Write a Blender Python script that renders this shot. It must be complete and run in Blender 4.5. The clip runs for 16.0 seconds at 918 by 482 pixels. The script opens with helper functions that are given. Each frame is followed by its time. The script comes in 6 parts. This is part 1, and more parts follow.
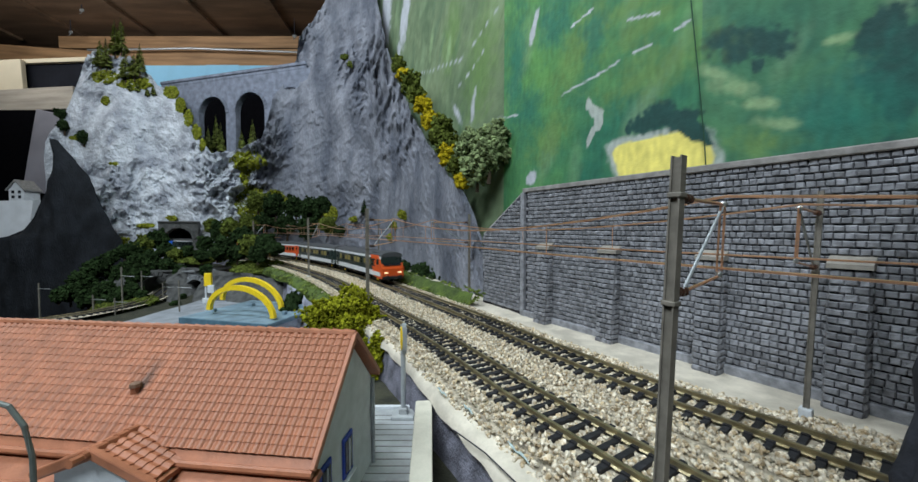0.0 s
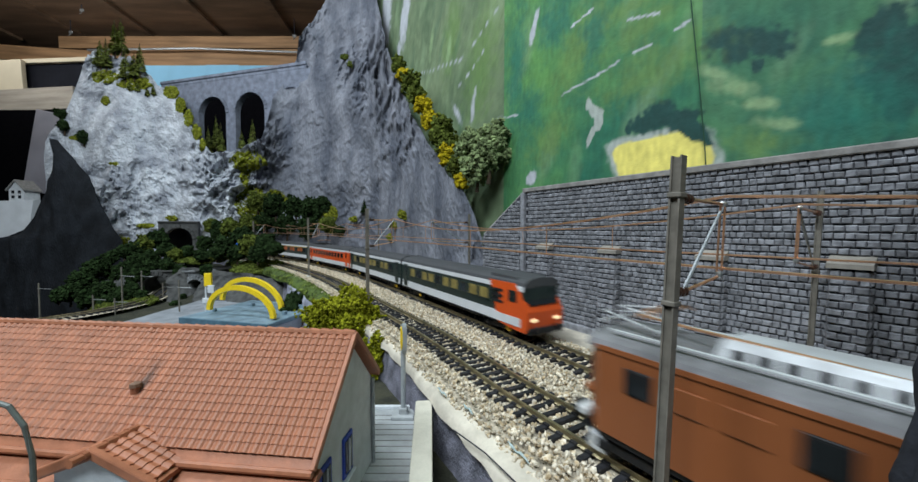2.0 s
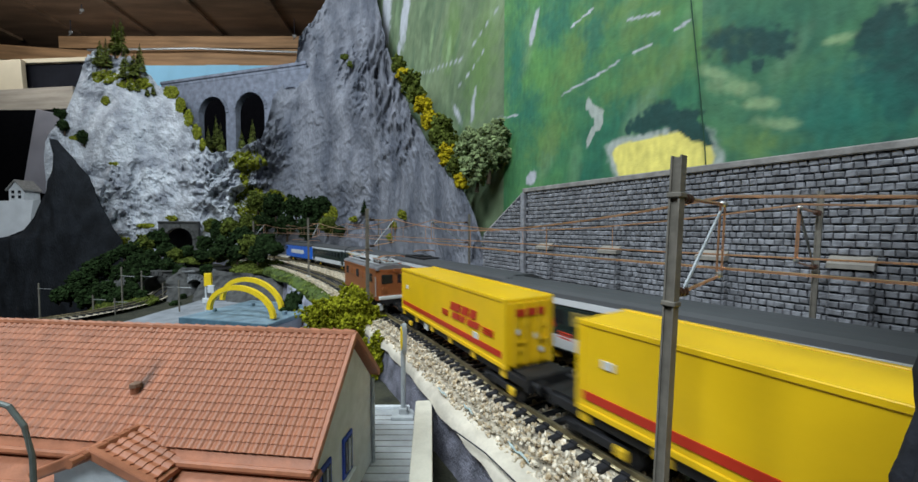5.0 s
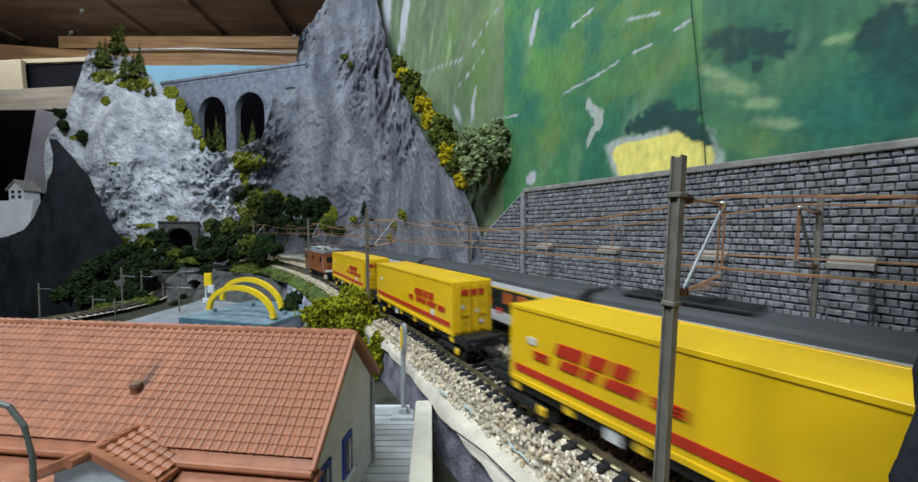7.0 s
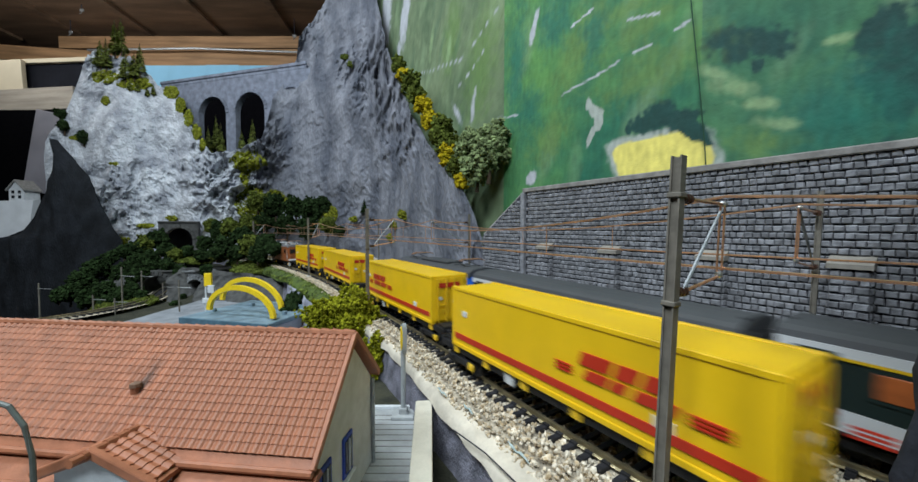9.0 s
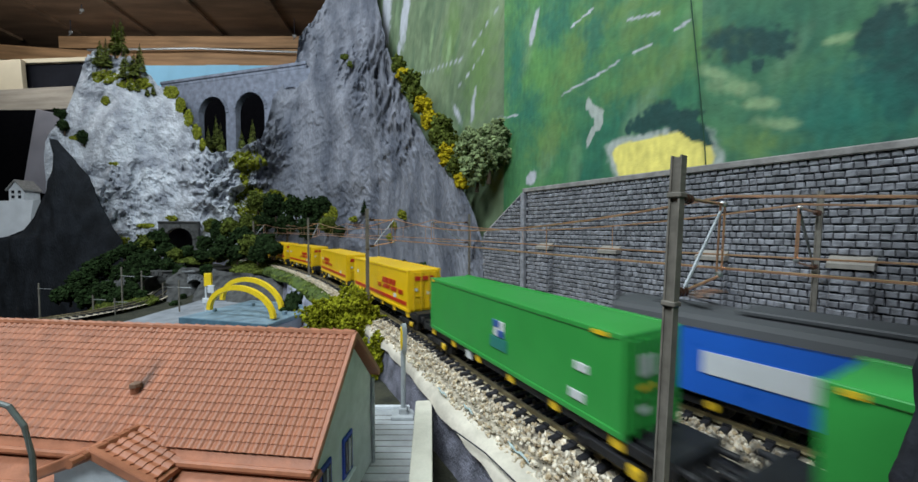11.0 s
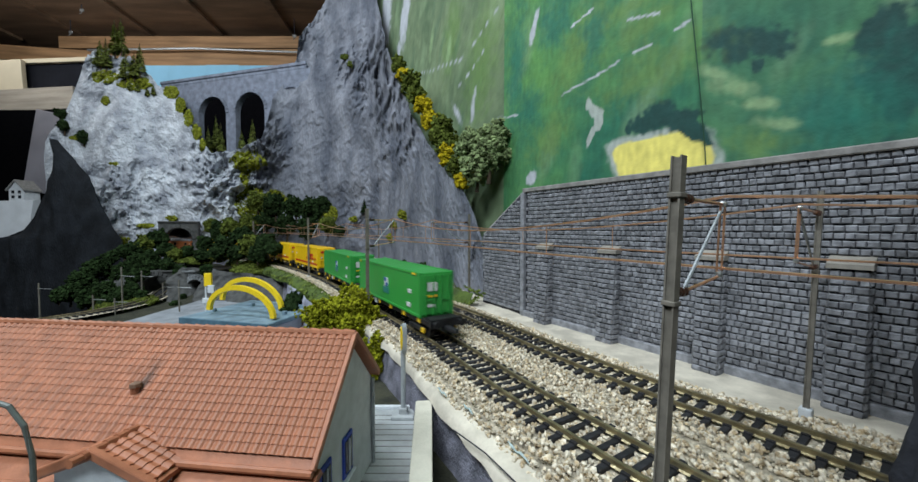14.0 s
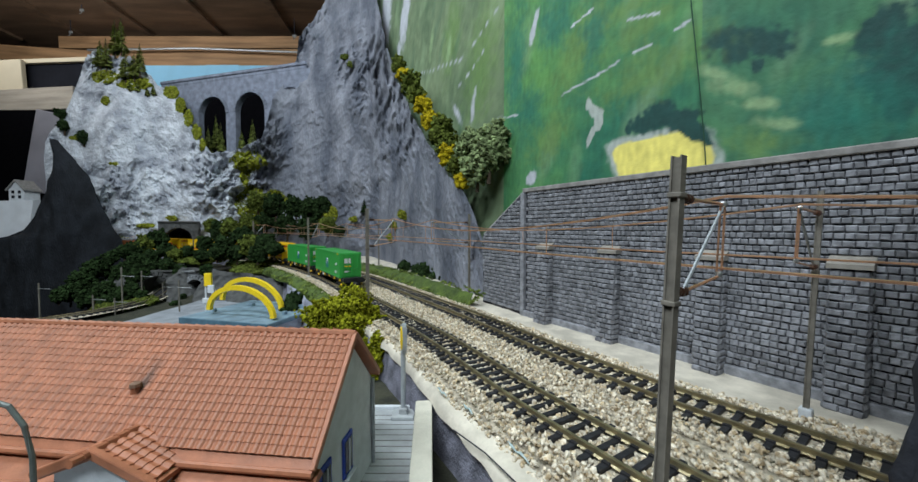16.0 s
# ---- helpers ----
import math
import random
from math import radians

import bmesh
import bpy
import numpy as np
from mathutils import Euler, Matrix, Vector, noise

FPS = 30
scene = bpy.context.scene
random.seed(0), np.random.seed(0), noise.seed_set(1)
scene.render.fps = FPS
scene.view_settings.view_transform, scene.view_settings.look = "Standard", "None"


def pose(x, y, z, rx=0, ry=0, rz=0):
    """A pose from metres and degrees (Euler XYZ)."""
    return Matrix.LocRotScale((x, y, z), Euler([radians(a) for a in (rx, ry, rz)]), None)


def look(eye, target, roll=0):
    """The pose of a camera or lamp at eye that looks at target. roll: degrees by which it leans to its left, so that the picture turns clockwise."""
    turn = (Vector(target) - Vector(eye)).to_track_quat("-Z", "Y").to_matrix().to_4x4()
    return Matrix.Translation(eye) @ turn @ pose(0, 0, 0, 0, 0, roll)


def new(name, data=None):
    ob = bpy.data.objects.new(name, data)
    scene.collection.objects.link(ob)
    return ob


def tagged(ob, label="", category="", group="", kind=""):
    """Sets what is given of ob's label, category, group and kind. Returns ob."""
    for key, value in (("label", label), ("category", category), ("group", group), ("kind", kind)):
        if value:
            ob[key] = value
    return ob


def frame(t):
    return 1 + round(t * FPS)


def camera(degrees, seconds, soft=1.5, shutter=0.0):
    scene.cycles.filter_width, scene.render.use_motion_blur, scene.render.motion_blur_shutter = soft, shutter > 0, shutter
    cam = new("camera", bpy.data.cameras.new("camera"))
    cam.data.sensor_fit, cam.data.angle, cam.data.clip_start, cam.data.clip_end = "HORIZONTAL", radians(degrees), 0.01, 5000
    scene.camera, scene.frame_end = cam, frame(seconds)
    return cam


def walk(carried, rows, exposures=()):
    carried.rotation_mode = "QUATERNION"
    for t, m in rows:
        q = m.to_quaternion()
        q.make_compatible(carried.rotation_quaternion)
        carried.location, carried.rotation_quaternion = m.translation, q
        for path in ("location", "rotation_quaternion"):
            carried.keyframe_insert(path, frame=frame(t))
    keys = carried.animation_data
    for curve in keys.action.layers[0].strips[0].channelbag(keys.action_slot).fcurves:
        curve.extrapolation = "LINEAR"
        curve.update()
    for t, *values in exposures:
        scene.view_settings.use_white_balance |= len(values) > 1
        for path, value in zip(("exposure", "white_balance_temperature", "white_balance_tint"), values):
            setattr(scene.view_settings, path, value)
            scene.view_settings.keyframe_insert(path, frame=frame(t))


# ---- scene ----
# A model railway in H0 scale (1:87), built at its true small size. z = 0 is the top of the rails.
cam = camera(103.5, 16.0, soft=1.5, shutter=1.0)
EYE = (0.0, 0.0, 0.079)
EYE_POSE = pose(*EYE, 90 - 2.034, 0, 0)
walk(cam, [(0.0, EYE_POSE), (16.0, EYE_POSE)], exposures=[(0.0, 0.14), (16.0, 0.14)])

# ---- light: a dim room with lamps under the ceiling, and an added fill ----
world = bpy.data.worlds.new("room_air")
scene.world = world
world.use_nodes = True
world.node_tree.nodes["Background"].inputs[0].default_value = (0.75, 0.85, 1.0, 1)
world.node_tree.nodes["Background"].inputs[1].default_value = 0.055


def lamp(name, eye, target, sx, sy, watts, color):
    data = bpy.data.lights.new(name, "AREA")
    data.shape, data.size, data.size_y, data.energy, data.color = "RECTANGLE", sx, sy, watts, color
    ob = new(name, data)
    ob.matrix_world = look(eye, target)
    return ob


lamp("ceiling_lamp", (-0.75, 0.30, 1.15), (-0.55, 0.75, 0.0), 0.9, 0.16, 10.0, (0.88, 0.99, 1.06))
lamp("ceiling_lamp", (-0.35, -0.55, 1.15), (0.05, 0.35, 0.0), 1.0, 0.16, 19.0, (0.88, 0.99, 1.06))
# added fill facing up, no fixture seen: brightens the ceiling and sky boards
lamp("ceiling_lamp", (-1.85, 1.00, 0.98), (-1.60, 1.42, 1.30), 1.0, 0.14, 7.0, (0.95, 0.99, 1.0))

# ---- building tools ----
V3 = Vector


class Geo:
    """Collects the corners and faces of one mesh."""

    def __init__(self):
        self.v, self.f, self.m, self.k = [], [], [], 0

    def add(self, verts, faces, m=None):
        o = len(self.v)
        self.v += [tuple(m @ V3(p)) for p in verts] if m is not None else [tuple(p) for p in verts]
        self.f += [tuple(i + o for i in f) for f in faces]
        self.m += [self.k] * len(faces)
        return self

    def box(self, c, s, m=None, top=(1, 1), bev=0.0):
        """A box about c; top scales its upper face; bev cuts its upright and upper edges."""
        x, y, z = (a / 2 for a in s)
        if bev <= 0:
            vs = [(c[0] + i * x * (top[0] if k > 0 else 1), c[1] + j * y * (top[1] if k > 0 else 1), c[2] + k * z)
                  for k in (-1, 1) for i, j in ((-1, -1), (1, -1), (1, 1), (-1, 1))]
            fs = [(3, 2, 1, 0), (4, 5, 6, 7), (0, 1, 5, 4), (1, 2, 6, 5), (2, 3, 7, 6), (3, 0, 4, 7)]
            return self.add(vs, fs, m)
        b = min(bev, x * 0.9, y * 0.9, z * 0.9)

        def ring(zz, g):
            a, d = x - g, y - g
            return [(c[0] + p, c[1] + q, c[2] + zz) for p, q in
                    ((-a + b, -d), (a - b, -d), (a, -d + b), (a, d - b), (a - b, d), (-a + b, d), (-a, d - b), (-a, -d + b))]

        vs = ring(-z, b * .6) + ring(-z + b, 0) + ring(z - b, 0) + ring(z, b * .6)
        fs = [tuple(range(7, -1, -1)), tuple(range(24, 32))]
        for r in range(3):
            for i in range(8):
                j = (i + 1) % 8
                fs.append((r * 8 + i, r * 8 + j, r * 8 + 8 + j, r * 8 + 8 + i))
        return self.add(vs, fs, m)

    def tube(self, pts, r, n=8, caps=True, m=None):
        pts = [V3(p) for p in pts]
        rs = r if isinstance(r, (list, tuple)) else [r] * len(pts)
        vs, fs = [], []
        for i, p in enumerate(pts):
            d = (pts[min(i + 1, len(pts) - 1)] - pts[max(i - 1, 0)]).normalized()
            a = d.orthogonal() if abs(d.z) > 0.95 else d.cross(V3((0, 0, 1)))
            a.normalize()
            b = d.cross(a)
            for k in range(n):
                w = 2 * math.pi * k / n
                vs.append(p + (a * math.cos(w) + b * math.sin(w)) * rs[i])
        for i in range(len(pts) - 1):
            for k in range(n):
                q = (k + 1) % n
                fs.append((i * n + k, i * n + q, i * n + n + q, i * n + n + k))
        if caps:
            fs += [tuple(range(n - 1, -1, -1)), tuple(range((len(pts) - 1) * n, len(pts) * n))]
        return self.add(vs, fs, m)

    def prism(self, poly, a, b, axis="y", m=None):
        """A flat outline drawn out from a to b along an axis. The outline is (x, z) for y, (y, z) for x, (x, y) for z."""
        def at3(p, q):
            return {"y": (p[0], q, p[1]), "x": (q, p[0], p[1]), "z": (p[0], p[1], q)}[axis]
        n = len(poly)
        vs = [at3(p, a) for p in poly] + [at3(p, b) for p in poly]
        fs = [tuple(range(n - 1, -1, -1)), tuple(range(n, 2 * n))]
        fs += [(i, (i + 1) % n, n + (i + 1) % n, n + i) for i in range(n)]
        return self.add(vs, fs, m)

    def grid(self, fn, nu, nv):
        vs = [fn(i / (nu - 1), j / (nv - 1)) for j in range(nv) for i in range(nu)]
        fs = [(j * nu + i, j * nu + i + 1, (j + 1) * nu + i + 1, (j + 1) * nu + i) for j in range(nv - 1) for i in range(nu - 1)]
        return self.add(vs, fs)

    def mesh(self, name, mats, smooth=False):
        me = bpy.data.meshes.new(name)
        me.from_pydata(self.v, [], self.f)
        for q in mats if isinstance(mats, (list, tuple)) else [mats]:
            me.materials.append(q)
        if any(self.m):
            me.polygons.foreach_set("material_index", self.m)
        bm = bmesh.new()
        bm.from_mesh(me)
        if len(bm.faces) < 6000:
            bmesh.ops.recalc_face_normals(bm, faces=bm.faces)
        bm.to_mesh(me)
        bm.free()
        if smooth:
            me.polygons.foreach_set("use_smooth", [True] * len(me.polygons))
        return me


def part(name, geo, mats, parent=None, label="", smooth=False, at=None):
    """One mesh object, under a thing if one is given."""
    me = geo if isinstance(geo, bpy.types.Mesh) else geo.mesh(name, mats, smooth)
    ob = new(name, me)
    if parent is not None:
        ob.parent = parent
    if at is not None:
        ob.matrix_basis = at
    if label:
        tagged(ob, label)
    return ob


def thing(name, label, category, at=None, group="", kind=""):
    ob = tagged(new(name), label, category, group, kind)
    ob.empty_display_size = 0.01
    if at is not None:
        ob.matrix_basis = at
    return ob


# ---- materials ----
def mat(name, col, rough=0.7, metal=0.0, var=0.25, scale=150.0, fine=900.0, bump=0.3, depth=0.0004, col2=None, island=0.0,
        objvar=0.0, emit=None, spec=0.4, stretch=None, coat=0.0, detail=6.0, lo=0.35, hi=0.65):
    m = bpy.data.materials.new(name)
    m.use_nodes = True
    nt = m.node_tree
    N, L = nt.nodes, nt.links
    b = N["Principled BSDF"]
    b.inputs["Roughness"].default_value, b.inputs["Metallic"].default_value = rough, metal
    b.inputs["Specular IOR Level"].default_value = spec
    b.inputs["Coat Weight"].default_value = coat
    tc = N.new("ShaderNodeTexCoord")
    src = tc.outputs["Object"]
    if stretch:
        mp = N.new("ShaderNodeMapping")
        mp.inputs["Scale"].default_value = stretch
        L.new(src, mp.inputs[0])
        src = mp.outputs[0]

    def tex(s, d):
        t = N.new("ShaderNodeTexNoise")
        t.inputs["Scale"].default_value, t.inputs["Detail"].default_value = s, d
        L.new(src, t.inputs["Vector"])
        return t.outputs["Fac"]

    big, small = tex(scale, detail), tex(fine, 3.0)
    ramp = N.new("ShaderNodeMapRange")
    ramp.inputs[1].default_value, ramp.inputs[2].default_value = lo, hi
    L.new(big, ramp.inputs[0])
    mix = N.new("ShaderNodeMix")
    mix.data_type = "RGBA"
    c2 = col2 or tuple(max(0.0, c * (1 - var)) for c in col)
    c1 = col if col2 else tuple(min(1.0, c * (1 + var * 0.5)) for c in col)
    mix.inputs[6].default_value, mix.inputs[7].default_value = (*c2, 1), (*c1, 1)
    L.new(ramp.outputs[0], mix.inputs[0])
    hsv = N.new("ShaderNodeHueSaturation")
    L.new(mix.outputs[2], hsv.inputs["Color"])
    val = N.new("ShaderNodeMath")
    val.operation = "MULTIPLY_ADD"
    L.new(small, val.inputs[0])
    val.inputs[1].default_value, val.inputs[2].default_value = var, 1 - var / 2
    last = val.outputs[0]
    for amount, kind in ((island, "ShaderNodeNewGeometry"), (objvar, "ShaderNodeObjectInfo")):
        if amount:
            g = N.new(kind)
            add = N.new("ShaderNodeMath")
            add.operation = "MULTIPLY_ADD"
            L.new(g.outputs["Random Per Island" if kind.endswith("Geometry") else "Random"], add.inputs[0])
            add.inputs[1].default_value, add.inputs[2].default_value = 2 * amount, 1 - amount
            mul = N.new("ShaderNodeMath")
            mul.operation = "MULTIPLY"
            L.new(add.outputs[0], mul.inputs[0])
            L.new(last, mul.inputs[1])
            last = mul.outputs[0]
    L.new(last, hsv.inputs["Value"])
    L.new(hsv.outputs[0], b.inputs["Base Color"])
    rr = N.new("ShaderNodeMapRange")
    rr.inputs[3].default_value, rr.inputs[4].default_value = max(0.03, rough - 0.1), min(1, rough + 0.1)
    L.new(big, rr.inputs[0])
    L.new(rr.outputs[0], b.inputs["Roughness"])
    if bump:
        bp = N.new("ShaderNodeBump")
        bp.inputs["Strength"].default_value, bp.inputs["Distance"].default_value = bump, depth
        s2 = N.new("ShaderNodeMath")
        s2.operation = "ADD"
        L.new(big, s2.inputs[0])
        L.new(small, s2.inputs[1])
        L.new(s2.outputs[0], bp.inputs["Height"])
        L.new(bp.outputs[0], b.inputs["Normal"])
    if emit:
        b.inputs["Emission Color"].default_value, b.inputs["Emission Strength"].default_value = (*emit[0], 1), emit[1]
    return m


# white paint against grey, widened by the left's stronger light put into the colours
ROCK = mat("grey_rock", (0.255, 0.265, 0.305), 0.95, spec=0.2, var=0.45, scale=16, fine=170, bump=1.0, depth=0.006, col2=(0.105, 0.115, 0.145), stretch=(1, 1, .4))
ROCK_WHITE = mat("white_rock", (0.62, 0.65, 0.70), 0.9, var=0.35, scale=16, fine=160, bump=1.0, depth=0.006, col2=(0.30, 0.32, 0.37))
STONE = mat("dark_wall_stone", (0.215, 0.220, 0.240), 0.85, spec=0.25, var=0.35, scale=240, fine=1400, bump=0.7, objvar=0.25, island=0.25)
MORTAR = mat("wall_joint", (0.035, 0.035, 0.045), 0.9, var=0.3)
CAP = mat("wall_cap", (0.24, 0.23, 0.22), 0.8, var=0.3)
CAPLIGHT = mat("pier_cap", (0.27, 0.25, 0.22), 0.8, var=0.2)
GRASS = mat("grass_mat", (0.10, 0.15, 0.03), 0.95, var=0.5, scale=60, fine=700, bump=1.0, depth=0.002, col2=(0.045, 0.07, 0.02))
DIRT = mat("earth", (0.05, 0.05, 0.032), 0.95, var=0.5, scale=60, fine=600, bump=1.0, depth=0.001, col2=(0.02, 0.022, 0.015))
SLEEPER = mat("black_sleeper", (0.022, 0.022, 0.026), 0.6, var=0.4, scale=300, fine=1500, objvar=0.3)
RAIL = mat("brassy_rail", (0.48, 0.41, 0.25), 0.38, 0.85, var=0.3, scale=120)
BALLAST = mat("ballast_stone", (0.68, 0.62, 0.51), 0.95, spec=0.05, var=0.3, scale=420, fine=2000, island=0.32, bump=0.4, col2=(0.45, 0.35, 0.22), lo=.38, hi=.60, detail=2.0)
PLASTER = mat("bare_plaster", (0.60, 0.55, 0.46), 0.9, var=0.25, scale=60, fine=600, bump=0.5)
SLOPE = mat("violet_grey_slope", (0.17, 0.17, 0.21), 0.95, var=0.5, scale=90, fine=800, bump=1.0, depth=0.001)
# near-black for sheets that stand in for unlit depths
BLACK = mat("dull_black", (0.004, 0.004, 0.005), 1.0, spec=0.0, var=0.3)
DARKBOARD = mat("dark_board", (0.012, 0.013, 0.018), 0.9, spec=0.1, var=0.35, scale=10, fine=80)
TILE = mat("terracotta_tile", (0.375, 0.143, 0.074), 0.5, var=0.2, scale=120, fine=900, objvar=0.06, island=0.06, bump=0.3)
HOUSEWALL = mat("white_render", (0.60, 0.63, 0.66), 0.8, var=0.12, scale=120, bump=0.2)
BLUE = mat("blue_shutter", (0.02, 0.06, 0.42), 0.5, var=0.2)
CREAM = mat("cream_concrete", (0.55, 0.52, 0.44), 0.8, var=0.15, scale=90)
YARD = mat("grey_paving", (0.36, 0.38, 0.39), 0.7, var=0.2, scale=80, fine=700)
MAST = mat("grey_brown_mast", (0.17, 0.155, 0.13), 0.6, var=0.25, scale=200)
COPPER = mat("copper_wire", (0.80, 0.44, 0.27), 0.35, 0.75, var=0.2)
STEEL = mat("bare_steel", (0.55, 0.57, 0.58), 0.35, 0.8, var=0.15)
BROWNCLAY = mat("brown_insulator", (0.06, 0.03, 0.02), 0.35, var=0.2)
WOODCEIL = mat("brown_plywood", (0.26, 0.165, 0.105), 0.6, var=0.35, scale=3, fine=40, stretch=(1, 6, 1), bump=0.1)
PINE = mat("pine_beam", (0.42, 0.24, 0.12), 0.55, var=0.35, scale=6, fine=60, stretch=(0.6, 8, 8), bump=0.15)
SKYBLUE = mat("pale_blue_board", (0.30, 0.60, 0.82), 0.8, var=0.12, scale=4)
CREAMBOARD = mat("cream_board", (0.60, 0.52, 0.38), 0.7, var=0.15, scale=5)
GREYWOOD = mat("grey_timber", (0.40, 0.35, 0.29), 0.7, var=0.25, scale=5, fine=60, stretch=(1, 10, 10))
ROOFBLUE = mat("blue_grey_roof", (0.17, 0.25, 0.31), 0.7, var=0.3, scale=70, fine=600)
YELLOW = mat("signal_yellow", (0.85, 0.60, 0.02), 0.45, var=0.08)
VIADUCT = mat("viaduct_stone", (0.20, 0.22, 0.28), 0.9, var=0.3, scale=50, fine=400, bump=0.8, depth=0.002)
ASPHALT = mat("pale_asphalt", (0.26, 0.28, 0.31), 0.85, var=0.25, scale=50, fine=600)

# ---- plan: the two tracks run side by side and bend away to a tunnel ----
WAY = np.array([(1.30, -2.14), (.855, -1.33), (.60, -.87), (.41, -.525), (.215, -.17), (.145, -.035), (.076, .094), (.0035, .229), (-.091, .388), (-.210, .578), (-.345, .752),
                (-.52, .93), (-.75, 1.07), (-1.0, 1.15), (-1.3, 1.19), (-1.7, 1.2), (-2.2, 1.2)])


def spline(pts, n=3000):
    """A smooth curve through the points, with the way along it."""
    t = np.r_[0, np.cumsum(np.hypot(*np.diff(pts, axis=0).T))]
    c, h = len(pts), np.diff(t)
    a, b = np.zeros((c, c)), np.zeros((c, 2))
    a[0, 0] = a[-1, -1] = 1
    for i in range(1, c - 1):
        a[i, i - 1], a[i, i], a[i, i + 1] = h[i - 1], 2 * (h[i - 1] + h[i]), h[i]
        b[i] = 6 * ((pts[i + 1] - pts[i]) / h[i] - (pts[i] - pts[i - 1]) / h[i - 1])
    q = np.linalg.solve(a, b)
    tt = np.linspace(0, t[-1], n)
    k = np.clip(np.searchsorted(t, tt) - 1, 0, c - 2)
    u, w, hh = (t[k + 1] - tt)[:, None], (tt - t[k])[:, None], h[k][:, None]
    p = q[k] * u ** 3 / (6 * hh) + q[k + 1] * w ** 3 / (6 * hh) + (pts[k] / hh - q[k] * hh / 6) * u + (pts[k + 1] / hh - q[k + 1] * hh / 6) * w
    return p, np.r_[0, np.cumsum(np.hypot(*np.diff(p, axis=0).T))]


class Line:
    """A track's centre line; s is the way along it, 0 beside the camera's back."""

    def __init__(self, pts, zero):
        self.p = pts
        self.s = np.r_[0, np.cumsum(np.hypot(*np.diff(pts, axis=0).T))]
        self.s -= self.s[np.argmin(((pts - zero) ** 2).sum(1))]

    def at(self, s, off=0.0):
        x, y = np.interp(s, self.s, self.p[:, 0]), np.interp(s, self.s, self.p[:, 1])
        e = 0.004
        dx = np.interp(s + e, self.s, self.p[:, 0]) - np.interp(s - e, self.s, self.p[:, 0])
        dy = np.interp(s + e, self.s, self.p[:, 1]) - np.interp(s - e, self.s, self.p[:, 1])
        h = math.hypot(dx, dy)
        return x + dy / h * off, y - dx / h * off, math.degrees(math.atan2(dy, dx))


base, _ = spline(WAY)
tang = np.gradient(base, axis=0)
tang /= np.hypot(*tang.T)[:, None]
SPACING = 0.059
right = np.c_[tang[:, 1], -tang[:, 0]]
plain = Line(base, np.array((.215, -.17)))


def bend(ss, out):
    """How far a track swings to the right of its plain line, smoothed along the way."""
    return np.convolve(np.pad(np.interp(plain.s, ss, out), 30, mode="edge"), np.ones(61) / 61, "valid")[:, None]


SWING_A = bend([-.3, .0, .15, .24, .29, .32, .345, .37, .40, .43, .47, .51, .60], [0, .004, .0085, .0085, .0065, .003, -.001, -.0036, -.0024, -.001, .0003, .0015, 0])
SWING_B = bend([-.3, .0, .15, .24, .29, .305, .323, .345, .387, .412, .436, .47, .53, .62], [0, .006, .014, .0165, .0145, .011, .006, .001, -.003, -.0037, -.0042, -.0025, 0, 0])
TRACK_A = Line(base + right * SWING_A, np.array((.215, -.17)))
TRACK_B = Line(base + right * (SPACING + SWING_B), np.array((.2665, -.1412)))


# ---- ground and room ----
def smooth(a, b, x):
    t = min(1, max(0, (x - a) / (b - a)))
    return t * t * (3 - 2 * t)


def sheet(name, fn, nu, nv, m, label, category, kind="structure"):
    return tagged(part(name, Geo().grid(fn, nu, nv), m, smooth=True), label, category, kind=kind)


g = Geo().box((0, 0.4, -0.95), (7, 7, 0.02))
tagged(part("floor", g, DARKBOARD), "dark unlit floor of the room", "floor", kind="structure")
for name, c, s in (("wall_north", (0, 2.66, 0.15), (7, 0.06, 2.2)), ("wall_south", (0, -2.6, 0.15), (7, 0.06, 2.2)),
                   ("wall_west", (-3.4, 0, 0.15), (0.06, 5.2, 2.2)), ("wall_east", (3.4, 0, 0.15), (0.06, 5.2, 2.2))):
    tagged(part(name, Geo().box(c, s), DARKBOARD), "dark wall round the layout room", "wall", kind="structure")
g = Geo().box((0, 0.0, 1.27), (7, 5.3, 0.04))
for k in range(13):
    g.box((-3.3 + k * 0.42, 0.0, 1.243), (0.035, 5.1, 0.014), Matrix.Rotation(radians(6), 4, "Z"))
tagged(part("ceiling", g, WOODCEIL), "brown plywood ceiling with thin battens", "ceiling", kind="structure")


def low_ground(u, v):
    y = -0.1 + v * 1.7
    left = -0.32 - 0.5 * max(0, y)
    x = left + u * (0.05 - left)
    z = -0.0325 - 0.034 * smooth(0.26, 0.33, y) + 0.004 * noise.noise((x * 9, y * 9, 1)) * smooth(0.55, 0.7, y)
    z += 0.075 * smooth(0.70, 0.98, y) * smooth(-1.35, -0.9, x) * (1 - smooth(-0.55, -0.30, x)) * (0.6 + 0.4 * noise.noise((x * 7, y * 7, 2)))
    return x, y, z


sheet("ground", low_ground, 180, 130, DIRT, "dark earthy lower level of the model landscape", "ground")


def GAP_S(s):
    """The way on the far track that lies abreast of s on the near one."""
    x, y, _ = TRACK_A.at(s, SPACING)
    return s - float(TRACK_B.s[np.argmin(((TRACK_B.p - np.array((x, y))) ** 2).sum(1))])


